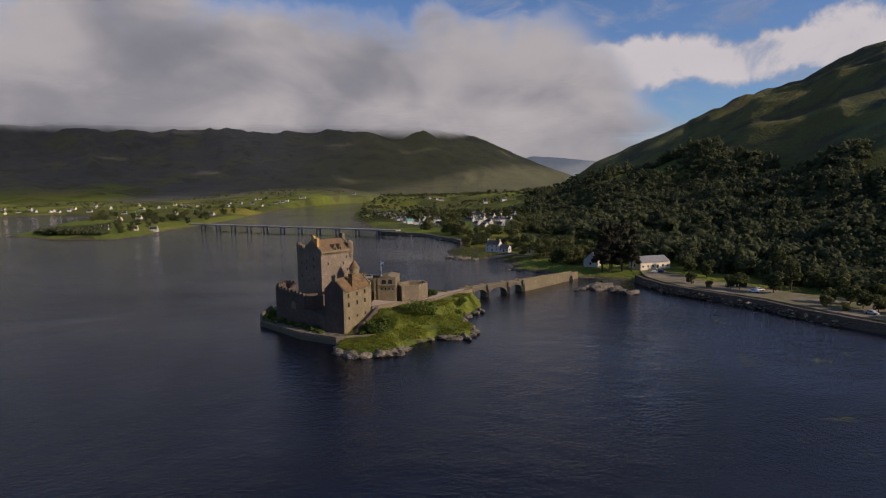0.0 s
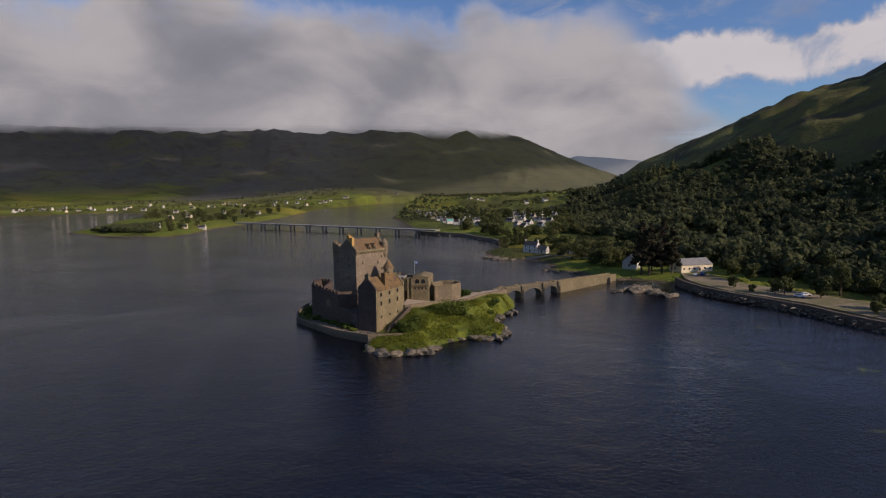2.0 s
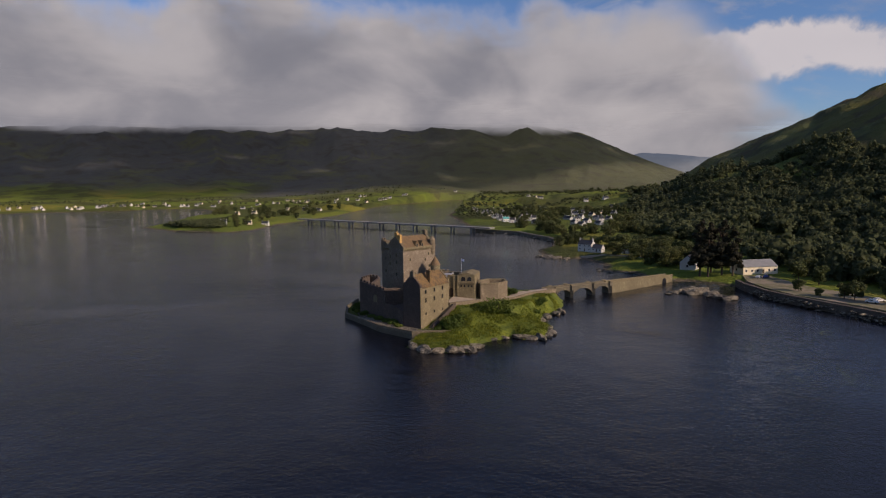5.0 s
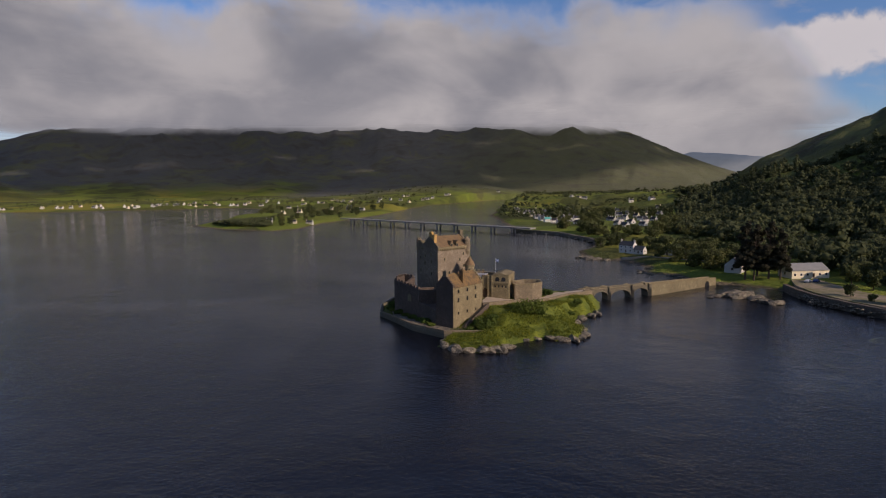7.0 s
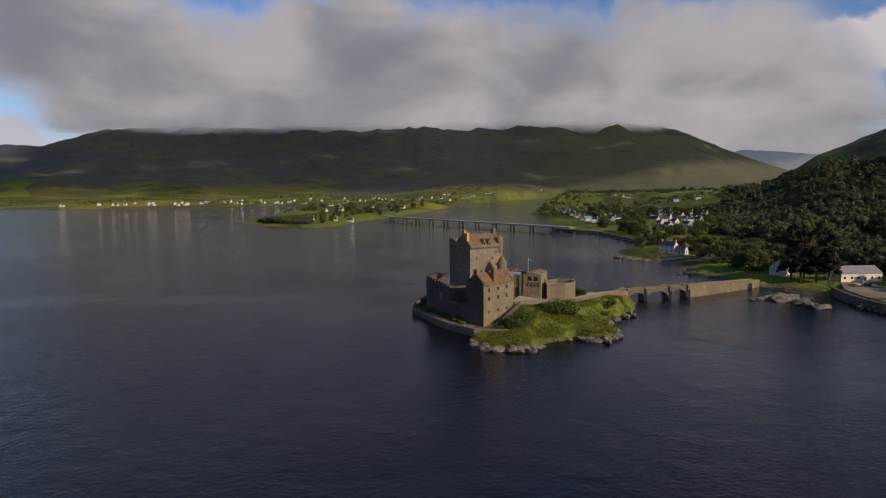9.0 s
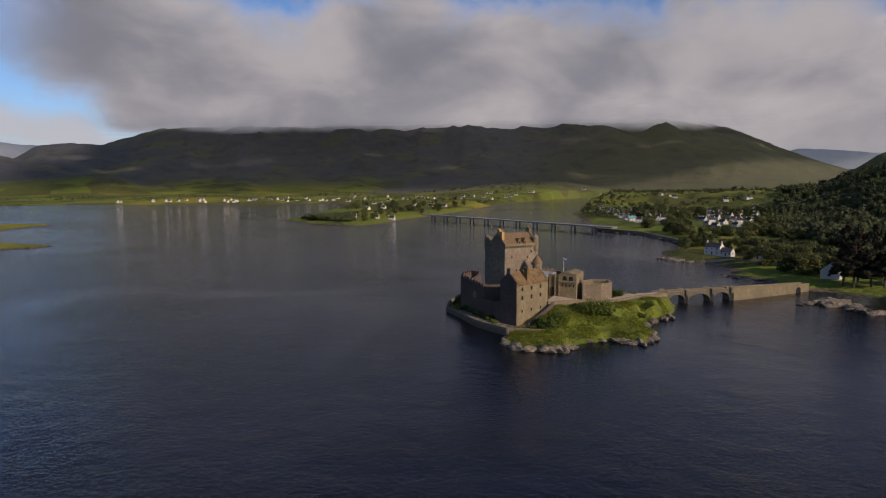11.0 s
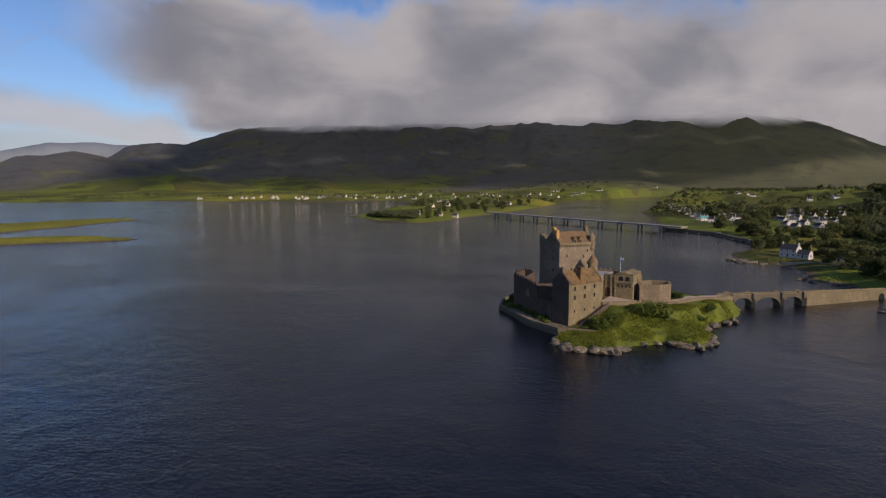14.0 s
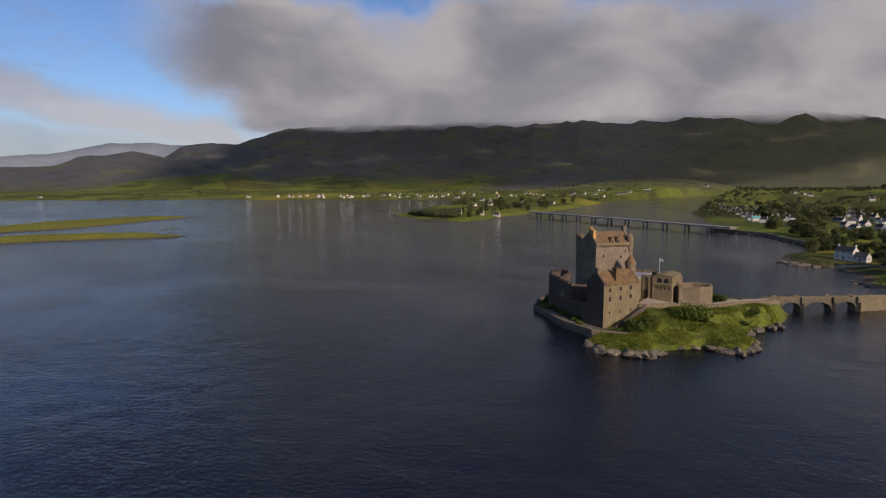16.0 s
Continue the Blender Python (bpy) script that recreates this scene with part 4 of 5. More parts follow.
for k, z in ((1.03, 12.3), (1.03, 12.62), (0.87, 12.62), (0.87, 12.3)):
    loops.append([bm.verts.new((hc[0] + (x - hc[0]) * k, hc[1] + (y - hc[1]) * k, z)) for x, y in HEX])
for la, lb in zip(loops, loops[1:]):
    for i in range(6):
        bm.faces.new((la[i], la[(i + 1) % 6], lb[(i + 1) % 6], lb[i]))
part("coping", bm, STONE_PALE, tower)

# ruined west walls
bm = bmesh.new()
wall_run(bm, [(-62.3, 207, 14.2), (-50.2, 200.6, 12.0)], 1.3, 1)
west = part("west_wall", bm, STONE_DARK, castle, "ruined crenellated west wall, the light through its arch painted as a pale panel")
for i in range(8):
    f = (i + 0.5) / 8
    part("merlon", box_bm(-0.42, 0.42, -0.45, 0.45, -0.4, 0.9), STONE_DARK, west).matrix_basis = pose(-62.3 + 12.1 * f, 207 - 6.4 * f, 14.2 - 2.2 * f, 0, 0, -28)
# pale stone panel on the uncut wall paints the light showing through the arch
arch_door(west, 0, 0, 0, 2.0, 2.8, STONE_PALE, "arch_light_panel").matrix_basis = pose(-54.8, 201.85, 7.4, 0, 0, -28)
bm = bmesh.new()
wall_run(bm, [(-62.3, 207, 14.8), (-61.6, 213.6, 14.8), (-57.2, 212.2, 14.8), (-57.6, 206.2, 13.6)], 1.0, 1)
crenels(bm, -62.3, -61.6, 207.4, 213.6, 14.7, 0.9, 1.6, 0.7)
crenels(bm, -61.6, -57.2, 213.6, 212.2, 14.7, 0.9, 1.6, 0.7)
part("west_tower", bm, STONE_DARK, castle, "roofless square west tower")
bm = bmesh.new()
wall_run(bm, [(-50.2, 200.6, 7.5), (-44.5, 196, 7.3), (-40.2, 190.5, 7.2)], 1.2, 1)
wall_run(bm, [(-50.2, 200.6, 12.0), (-47.5, 206, 11.2), (-46, 214, 10.5)], 1.0, 3)
wall_run(bm, [(-57.2, 212, 10.4), (-50, 218, 10.2)], 1.0, 3)
part("courtyard_wall", bm, STONE_DARK, castle)
bm = bmesh.new()
prism(bm, [(-61, 208), (-50.5, 201.5), (-41, 192), (-33, 200), (-34, 216), (-48, 217), (-58, 226)], 2, 6.2)
part("courtyard", bm, STONE_DARK, castle)

# sea wall round the landing
bm = bmesh.new()
wall_run(bm, [(-22.5, 185.5, 2.5), (-34.8, 182.4, 2.5), (-48.5, 189.2, 2.3), (-58.5, 198.3, 2.0), (-68.6, 206.8, 1.7), (-74.3, 221, 1.6), (-75.5, 235, 1.6)], 0.8, -2)
seawall = tagged(part("sea_wall", bm, STONE_GREY), "low grey stone sea wall round the castle landing", "wall")
bm = bmesh.new()
wall_run(bm, [(-22.5, 185.5, 2.68), (-34.8, 182.4, 2.68), (-48.5, 189.2, 2.48), (-58.5, 198.3, 2.18), (-68.6, 206.8, 1.88)], 0.9, 1.6)
part("coping", bm, STONE, seawall)
bm = bmesh.new()
prism(bm, [(-23, 186.5), (-24, 192), (-33, 196), (-40, 193), (-58, 208), (-66, 210), (-58.5, 198.6), (-48.5, 189.5), (-34.8, 182.6)], 0.5, 2.2)
tagged(part("landing_terrace", bm, ROCK), "narrow stony landing behind the sea wall", "terrace")

# approach path, its retaining wall and the steps
bm = bmesh.new()
lo_edge = [(-27.2, 201.5, 7.9), (-20, 211.5, 7.3), (-13.5, 217.6, 6.75), (-7.5, 222.8, 6.6), (-2.5, 235, 6.3), (2.2, 247, 5.2), (5.8, 256.6, 4.4)]
hi_edge = [(-29, 205, 7.9), (-29.6, 217.3, 7.6), (-19, 217.8, 6.8), (-10.4, 226.2, 6.6), (-7.5, 239, 6.3), (-2.2, 250, 5.2), (3.0, 260.2, 4.4)]
a = [bm.verts.new(p) for p in lo_edge]
b = [bm.verts.new(p) for p in hi_edge]
c = [bm.verts.new((p[0], p[1], 1)) for p in lo_edge]
d = [bm.verts.new((p[0], p[1], 1)) for p in hi_edge]
for i in range(len(lo_edge) - 1):
    bm.faces.new((a[i], a[i + 1], b[i + 1], b[i]))
    bm.faces.new((c[i], c[i + 1], a[i + 1], a[i]))
    bm.faces.new((b[i], b[i + 1], d[i + 1], d[i]))
tagged(part("approach_path", bm, PATH_GRIT), "pale gravel path from the gate to the bridge", "path", kind="structure")
bm = bmesh.new()
wall_run(bm, [(x, y, z + 0.55) for x, y, z in lo_edge], 0.7, 2)
tagged(part("retaining_wall", bm, STONE), "low stone parapet along the approach path", "wall")
bm = bmesh.new()
for i in range(22):
    f = i / 21
    x, y, z = -27.0 - 4.6 * f, 202 - 12.6 * f, 7.8 - 5.3 * f
    box(bm, -0.36, 0.36, -0.8, 0.8, -2.0, 0, pose(x + 0.9, y, z, 0, 0, 70))
steps = tagged(part("stone_steps", bm, STONE_GREY), "steep outside stone steps beside the gabled range", "steps")
bm = bmesh.new()
wall_run(bm, [(-25.2, 202.0, 8.4), (-29.9, 189.2, 3.1)], 0.25, 2)
part("balustrade", bm, STONE_DARK, steps)


# ---- the footbridge ----
def arch_wall(bm, x0, x1, y0, y1, z0, z1, arches):
    """A wall in local axes with round-headed openings cut as ring segments: (centre, half width, spring height)."""
    xs = [x0]
    for c, w, s in arches:
        xs += [c - w, c + w]
    xs.append(x1)
    for a, b in zip(xs[::2], xs[1::2]):
        if b - a > 0.01:
            box(bm, a, b, y0, y1, z0, z1)
    for c, w, s in arches:
        k = 14
        for i in range(k):
            a0, a1 = math.pi * i / k, math.pi * (i + 1) / k
            xa, xb = c - w * math.cos(a0), c - w * math.cos(a1)
            za, zb = s + w * 0.6 * math.sin(a0), s + w * 0.6 * math.sin(a1)
            v = [bm.verts.new(p) for p in ((xa, y0, za), (xb, y0, zb), (xb, y0, z1), (xa, y0, z1), (xa, y1, za), (xb, y1, zb), (xb, y1, z1), (xa, y1, z1))]
            for q in ((0, 1, 2, 3), (7, 6, 5, 4), (0, 4, 5, 1), (3, 2, 6, 7)):
                bm.faces.new([v[j] for j in q])


bridge = empty("footbridge", pose(5.4, 256.6, 0, 0, 0, 40.6), "long stone footbridge with three arches to the castle", "bridge")
PIERS = (0.4, 9.1, 21.2, 30.4)
bm = bmesh.new()
arch_wall(bm, -4, 31.4, -0.1, 3.9, -3, 4.25, [((a + b) / 2, (b - a) / 2 - 0.75, 3.72 - 0.6 * ((b - a) / 2 - 0.75)) for a, b in zip(PIERS, PIERS[1:])])
bmesh.ops.remove_doubles(bm, verts=list(bm.verts), dist=0.002)
part("arched_span", bm, STONE_GREY, bridge)
for y in (0.0, 3.8):
    part("parapet", box_bm(-4, 31.6, y - 0.25, y + 0.25, 4.25, 5.0), STONE_GREY, bridge)
    part("coping", box_bm(-4, 31.6, y - 0.31, y + 0.31, 5.0, 5.14), STONE_PALE, bridge)
part("footway", box_bm(-4, 31.6, 0.25, 3.55, 4.25, 4.32), PATH_GRIT, bridge)
for x in PIERS:
    for s, y in ((-1, -0.1), (1, 3.9)):
        bm = bmesh.new()
        prism(bm, [(x - 0.75, y), (x, y + s * 1.1), (x + 0.75, y)][::s], -3, 3.9)
        prism(bm, [(x - 0.7, y), (x - 0.7, y + s * 0.9), (x + 0.7, y + s * 0.9), (x + 0.7, y)][::s], 3.3, 5.3)
        pier = part("pier", bm, STONE_GREY, bridge)
        bm = bmesh.new()
        prism(bm, [(x - 0.85, y - 0.3 * s), (x - 0.85, y + s * 1.05), (x + 0.85, y + s * 1.05), (x + 0.85, y - 0.3 * s)][::s], 5.3, 5.55)
        part("cap_stone", bm, STONE_PALE, pier)
CAUSE_STONE = masonry("pale_causeway_stone", (0.30, 0.255, 0.155), (0.205, 0.178, 0.115), 0.5)
seg2 = [(29.4, 276.6), (37, 285.6), (44.5, 295), (52, 304.5), (59, 314)]
tops = [5.1, 4.8, 4.35, 3.95, 3.5]
off = [(x - 2.9, y + 2.3) for x, y in seg2]
cause = empty("causeway", pose(0, 0, 0), "straight stone causeway wall joining the bridge to the shore", "causeway")
for side in (seg2, off):
    for i in range(4):
        bm = bmesh.new()
        wall_run(bm, [(*side[i], tops[i]), (*side[i + 1], tops[i + 1])], 0.6, -3)
        wall = part("wall", bm, CAUSE_STONE, cause)
        bm = bmesh.new()
        wall_run(bm, [(*side[i], tops[i] + 0.14), (*side[i + 1], tops[i + 1] + 0.14)], 0.75, tops[i + 1] - 0.1)
        part("coping", bm, STONE_PALE, wall)
for i in range(4):
    bm = bmesh.new()
    prism(bm, [seg2[i], seg2[i + 1], off[i + 1], off[i]], -3, tops[i + 1] - 0.8)
    part("footway", bm, PATH_GRIT, cause)
# flat dark panel paints the shade inside the culvert; the wall is solid
arch_door(cause, 0, 0, 0, 3.4, 2.6, GLASS_AND_SHADE, "culvert_shade_arch").matrix_basis = pose(54.6, 308.1, 0.0, 0, 0, 53.6) @ pose(0, -0.32, 0)


# ---- distant road bridge ----
rb = empty("road_bridge", pose(-370, 752, 0), "low concrete road bridge on many paired piers over the loch", "bridge")
P0, P1 = Vector((-348, 707, 0)), Vector((-89, 586, 0))
along = (P1 - P0)
LB, angb = along.length, math.degrees(math.atan2(along.y, along.x))
rb.matrix_basis = pose(P0.x, P0.y, 0, 0, 0, angb)
part("deck", box_bm(-8, LB + 14, -4.5, 4.5, 5.0, 6.3), CONCRETE, rb)
bm = bmesh.new()
for y in (-4.4, 4.4):
    box(bm, -8, LB + 8, y - 0.06, y + 0.06, 7.2, 7.35)
    for i in range(76):
        box(bm, i * 4.0 + 1, i * 4.0 + 1.15, y - 0.06, y + 0.06, 6.3, 7.2)
part("railing", bm, CONCRETE, rb)
for i in range(11):
    x = 14 + i * (LB - 24) / 10
    for y in (-2.8, 2.8):
        bm = bmesh.new()
        ring(bm, x, y, 0.9, -3, 0.9, 4.4, 12)
        part("pier", bm, CONCRETE, rb)
    part("crosshead", box_bm(x - 1.1, x + 1.1, -4.2, 4.2, 4.2, 5.0), CONCRETE, rb)

# ---- trees ----
def leaf_cloud(rng, blobs, count, size):
    """Many small leaf quads over a set of (x, y, z, rx, rz) blobs, denser outside, as vertices and faces."""
    tot = sum(b[3] * b[3] for b in blobs)
    V, F = [], []
    for bx, by, bz, rx, rz in blobs:
        k = max(6, int(count * rx * rx / tot))
        d = rng.normal(size=(k, 3))
        d /= np.linalg.norm(d, axis=1)[:, None]
        rad = rng.uniform(0.55, 1.08, size=k) ** 0.6
        p = np.array([bx, by, bz]) + d * rad[:, None] * np.array([rx, rx, rz])
        nrm = d + rng.normal(size=(k, 3)) * 0.45
        nrm /= np.linalg.norm(nrm, axis=1)[:, None]
        u = np.cross(nrm, rng.normal(size=(k, 3)))
        u /= np.linalg.norm(u, axis=1)[:, None]
        w = np.cross(nrm, u)
        s = size * rng.uniform(0.6, 1.3, size=k)[:, None]
        base = len(V)
        q = np.stack([p - u * s - w * s * 0.7, p + u * s - w * s * 0.7, p + u * s * 0.6 + w * s, p - u * s * 0.8 + w * s * 0.8], 1).reshape(-1, 3)
        V.extend(q.tolist())
        F.extend([(base + 4 * i, base + 4 * i + 1, base + 4 * i + 2, base + 4 * i + 3) for i in range(k)])
    return V, F


def crown_blobs(rng, h, w, n=16, low=0.3):
    out = [(0, 0, h * 0.62, w * 0.36, h * 0.26)]
    for i in range(n):
        a, e = rng.uniform(0, 2 * math.pi), rng.uniform(low, 0.92)
        r = w * 0.36 * math.sin(math.pi * min(1, (e - low * 0.7) / (1 - low * 0.7))) ** 0.6
        s = rng.uniform(0.12, 0.22) * w
        out.append((r * math.cos(a), r * math.sin(a), h * e, s, s * 0.85))
    return out


def trunk_bm(rng, h, r, limbs=5):
    bm = bmesh.new()
    def stick(a, b, r0, r1):
        d = (b - a)
        q = d.to_track_quat("Z", "Y").to_matrix().to_4x4()
        v0 = len(bm.verts)
        ring(bm, 0, 0, r0, 0, r1, d.length, 7)
        bm.verts.ensure_lookup_table()
        bmesh.ops.transform(bm, matrix=Matrix.Translation(a) @ q, verts=bm.verts[v0:])
    stick(Vector((0, 0, -0.5)), Vector((0.1, 0, h * 0.45)), r, r * 0.65)
    stick(Vector((0.1, 0, h * 0.45)), Vector((-0.1, 0.1, h * 0.85)), r * 0.65, r * 0.2)
    for i in range(limbs):
        a, z = rng.uniform(0, 6.28), h * rng.uniform(0.28, 0.6)
        stick(Vector((0.05, 0, z)), Vector((h * 0.2 * math.cos(a), h * 0.2 * math.sin(a), z + h * 0.2)), r * 0.4, r * 0.12)
    return bm


def make_tree(rng, h, w, mat=LEAF, leaves=1100, size=0.32, low=0.3, name="tree", label="broadleaf tree with a dense green crown", cat="tree"):
    t = empty(name, pose(0, 0, -300), label, cat)
    part("trunk", trunk_bm(rng, h, h * 0.025), BARK, t)
    V, F = leaf_cloud(rng, crown_blobs(rng, h, w, low=low), leaves, size)
    mesh_ob("crown", V, F, mat, t)
    return t


def make_pine(rng, h, w, leaves=1500):
    t = empty("pine_tree", pose(0, 0, -300), "tall dark conifer with a ragged spreading crown", "tree")
    part("trunk", trunk_bm(rng, h * 1.08, h * 0.018, 3), BARK, t)
    blobs = []
    for i in range(26):
        e = rng.uniform(0.16, 0.99)
        a, r = rng.uniform(0, 6.28), w * 0.42 * (1.08 - e) ** 0.6 * rng.uniform(0.3, 1.0)
        blobs.append((r * math.cos(a), r * math.sin(a), h * e, w * rng.uniform(0.12, 0.2) * (1.25 - e * 0.6), h * 0.045))
    V, F = leaf_cloud(rng, blobs, leaves, 0.42)
    mesh_ob("crown", V, F, NEEDLE, t)
    return t


def make_shrub(rng, r, h, mat=SHRUB):
    s = empty("shrub", pose(0, 0, -300), "dense rounded green shrub in rank grass", "shrub")
    blobs = [(rng.uniform(-.5, .5) * r, rng.uniform(-.5, .5) * r, h * rng.uniform(0.3, 0.7), r * rng.uniform(0.35, 0.6), h * 0.35) for _ in range(7)]
    V, F = leaf_cloud(rng, blobs, 900, 0.2)
    mesh_ob("leaves", V, F, mat, s)
    part("stems", trunk_bm(rng, h * 0.7, 0.08), BARK, s)
    return s


def place(proto, spots, group, zf=hz, rng=None):
    """The prototype goes to the first spot, copies to the rest: (x, y, scale)."""
    rng = rng or np.random.default_rng(5)
    for i, (x, y, s) in enumerate(spots):
        z = zf(x, y)
        m = pose(x, y, z, 0, 0, float(rng.uniform(0, 360))) @ Matrix.Diagonal((s, s, s, 1))
        if i == 0:
            first = m
        else:
            c = copy_thing(proto, pose(0, 0, 0))
            c.matrix_basis = m
            c["group"] = group
    proto.matrix_basis = first
    proto["group"] = group


rng = np.random.default_rng(11)


def polar(a, r):
    return CX + r * math.sin(radians(a)), CY + r * math.cos(radians(a))


# the pines by the bridge head
pine = make_pine(rng, 29, 12.5, 4200)
place(pine, [(73, 321, 1.0), (76.5, 319, 0.9), (83, 320, 0.97), (87.5, 318, 0.85), (79, 326, 0.9)], "pines at the bridge head")
# car park trees
park = make_tree(rng, 8, 6.5, low=0.25, name="park_tree", label="small broadleaf tree beside the car park")
place(park, [(104.5, 277, 0.75), (109, 267.5, 0.5), (116, 262.5, 0.85), (119, 261, 1.0), (129.5, 253.5, 1.25), (146, 222.5, 0.95), (147.5, 216.5, 0.85),
             (146.5, 231, 1.0), (155, 252.5, 1.15), (152, 262, 1.2), (135, 225, 0.7), (140, 233, 0.8), (113, 306, 1.2), (118, 296, 1.2),
             (151, 206, 0.8), (156, 212, 0.9), (138, 219, 0.5), (160, 235, 1.0)], "trees beside the car park")
poplar = make_tree(rng, 14, 7.5, low=0.2, name="tall_tree", label="tall upright broadleaf tree above the car park")
place(poplar, [(140, 261, 1.0), (148, 290, 1.1)], "tall trees above the car park")
# shore and village trees
shore_tree = make_tree(rng, 11, 11, leaves=2200, size=0.3, low=0.06, label="full broadleaf tree near the shore")
spots = [(52, 352, 1.0), (60, 345, 1.15), (66, 352, 1.1), (74, 345, 1.0), (43, 372, 1.1), (50, 385, 1.25), (60, 372, 1.3), (72, 370, 1.3),
         (35, 395, 0.9), (30, 430, 1.0), (40, 428, 1.1), (22, 432, 0.9), (-3, 442, 0.8), (2, 455, 0.9), (8, 462, 1.0), (52, 410, 1.2), (64, 400, 1.3),
         (122, 322, 0.9), (92, 346, 1.1), (-6, 520, 1.0), (5, 530, 1.1), (-20, 560, 1.0), (-30, 580, 1.1)]
place(shore_tree, spots, "trees along the shore")
village_tree = make_tree(rng, 10.5, 10.5, leaves=520, size=0.5, low=0.04, label="dark broadleaf tree among the village houses")
vs = []
while len(vs) < 215:
    a, r = rng.uniform(-8.5, 9), rng.uniform(500, 900)
    x, y = polar(a, r)
    open_ground = (a < 1.2 and 570 < r < 800 and -3.6 < a) or value_noise(np.array(x / 34), np.array(y / 34), 6) < 0.42
    if poly_distance(np.array([x]), np.array([y]), EAST)[0] > (30 if a < -5 else 9) and not open_ground:
        vs.append((x, y, float(rng.uniform(0.55, 1.0) * (1.45 if rng.uniform() < 0.25 else 1.0))))
for _ in range(110):
    a, r = rng.uniform(-36, -22), rng.uniform(640, 1250)
    x, y = polar(a, r)
    if poly_distance(np.array([x]), np.array([y]), WEST)[0] > 15:
        vs.append((x, y, float(rng.uniform(0.5, 1.1))))
place(village_tree, vs[:298], "trees among the village houses")


def lumpy_tree(g, clumps, quads, spire=False):
    """A tree of unit height: uneven clumps for the mass of the crown, with loose leaves on them, as arrays of vertices and triangles."""
    bm = bmesh.new()
    bmesh.ops.create_icosphere(bm, subdivisions=1, radius=0.74)
    ball = np.array([v.co[:] for v in bm.verts])
    tri = np.array([[v.index for v in f.verts] for f in bm.faces])
    bm.free()
    V, F, base = [], [], 0
    spots = []
    for k in range(clumps):
        if spire:
            e = 0.2 + 0.75 * k / clumps
            c, r = np.array([g.normal() * 0.02, g.normal() * 0.02, e]), np.array([1, 1, 1.1]) * 0.24 * (1.12 - e)
        else:
            a, e = 6.283 * k / clumps + g.uniform(-0.5, 0.5), g.uniform(0.35, 0.78)
            c = np.array([0.24 * math.cos(a), 0.24 * math.sin(a), e]) if k else np.array([0, 0, 0.66])
            r = np.array([1, 1, 0.85]) * g.uniform(0.17, 0.27)
        lump = 0.9 + 0.9 * (g.uniform(size=len(ball)) - 0.5)
        V.append(c + ball * lump[:, None] * r)
        F.append(tri + base)
        base += len(ball)
        spots.append((c[0], c[1], c[2], r[0] * 1.1, r[2] * 1.1))
    qv, qf = leaf_cloud(g, spots, quads, 0.044)
    qf = np.array(qf)
    V.append(np.array(qv))
    F.append(np.concatenate([qf[:, :3], qf[:, [0, 2, 3]]]) + base)
    return np.concatenate(V), np.concatenate(F)


def scatter_wood(name, count, pick, label, hmin, hmax, clumps, quads, seed, spires=0):
    """One wood of many small trees."""
    g = np.random.default_rng(seed)
    protos = [lumpy_tree(g, clumps, quads) for _ in range(10 - spires)] + [lumpy_tree(g, clumps + 1, quads, True) for _ in range(spires)]
    V, F, base, done = [], [], 0, 0
    while done < count:
        x, y = pick(g)
        if x is None:
            continue
        h = (hmin + (hmax - hmin) * g.uniform() ** 1.6) * (0.7 + 0.75 * float(value_noise(np.array(x / 55), np.array(y / 55), 14)))
        k = int(g.integers(10))
        pv, pf = protos[k]
        if k >= 10 - spires:
            h *= 1.35
        ang = g.uniform(0, 6.28)
        ca, sa_ = math.cos(ang), math.sin(ang)
        p = pv * h * np.array([g.uniform(0.85, 1.25), g.uniform(0.85, 1.25), 1.0])
        V.append(np.stack([x + p[:, 0] * ca - p[:, 1] * sa_, y + p[:, 0] * sa_ + p[:, 1] * ca, hz_fast(x, y) + p[:, 2] - 0.15 * h], 1))
        F.append(pf + base)
        base += len(pv)
        done += 1
    V, F = np.concatenate(V), np.concatenate(F)
    me = bpy.data.meshes.new(name)
    me.vertices.add(len(V))
    me.vertices.foreach_set("co", V.astype(np.float32).ravel())
    me.loops.add(len(F) * 3)
    me.loops.foreach_set("vertex_index", F.astype(np.int32).ravel())
    me.polygons.add(len(F))
    me.polygons.foreach_set("loop_start", np.arange(0, len(F) * 3, 3, dtype=np.int32))
    me.update(calc_edges=True)
    me.validate()
    me.materials.append(LEAF_WOOD)
    return tagged(new(name, me), label, "woodland", kind="stuff")


GRID_A, GRID_R = np.arange(-90, 46, 0.4), np.concatenate([np.arange(180, 1500, 8.0), np.arange(1500, 4700, 40.0)])
_A, _R = np.meshgrid(GRID_A, GRID_R)
GRID_Z = land_height(CX + _R * np.sin(np.radians(_A)), CY + _R * np.cos(np.radians(_A)))


def hz_fast(x, y):
    a, r = math.degrees(math.atan2(x - CX, y - CY)), math.hypot(x - CX, y - CY)
    i = int(np.clip((a + 90) / 0.4, 0, len(GRID_A) - 1))
    j = int(np.clip(np.searchsorted(GRID_R, r), 0, len(GRID_R) - 1))
    return float(GRID_Z[j, i])


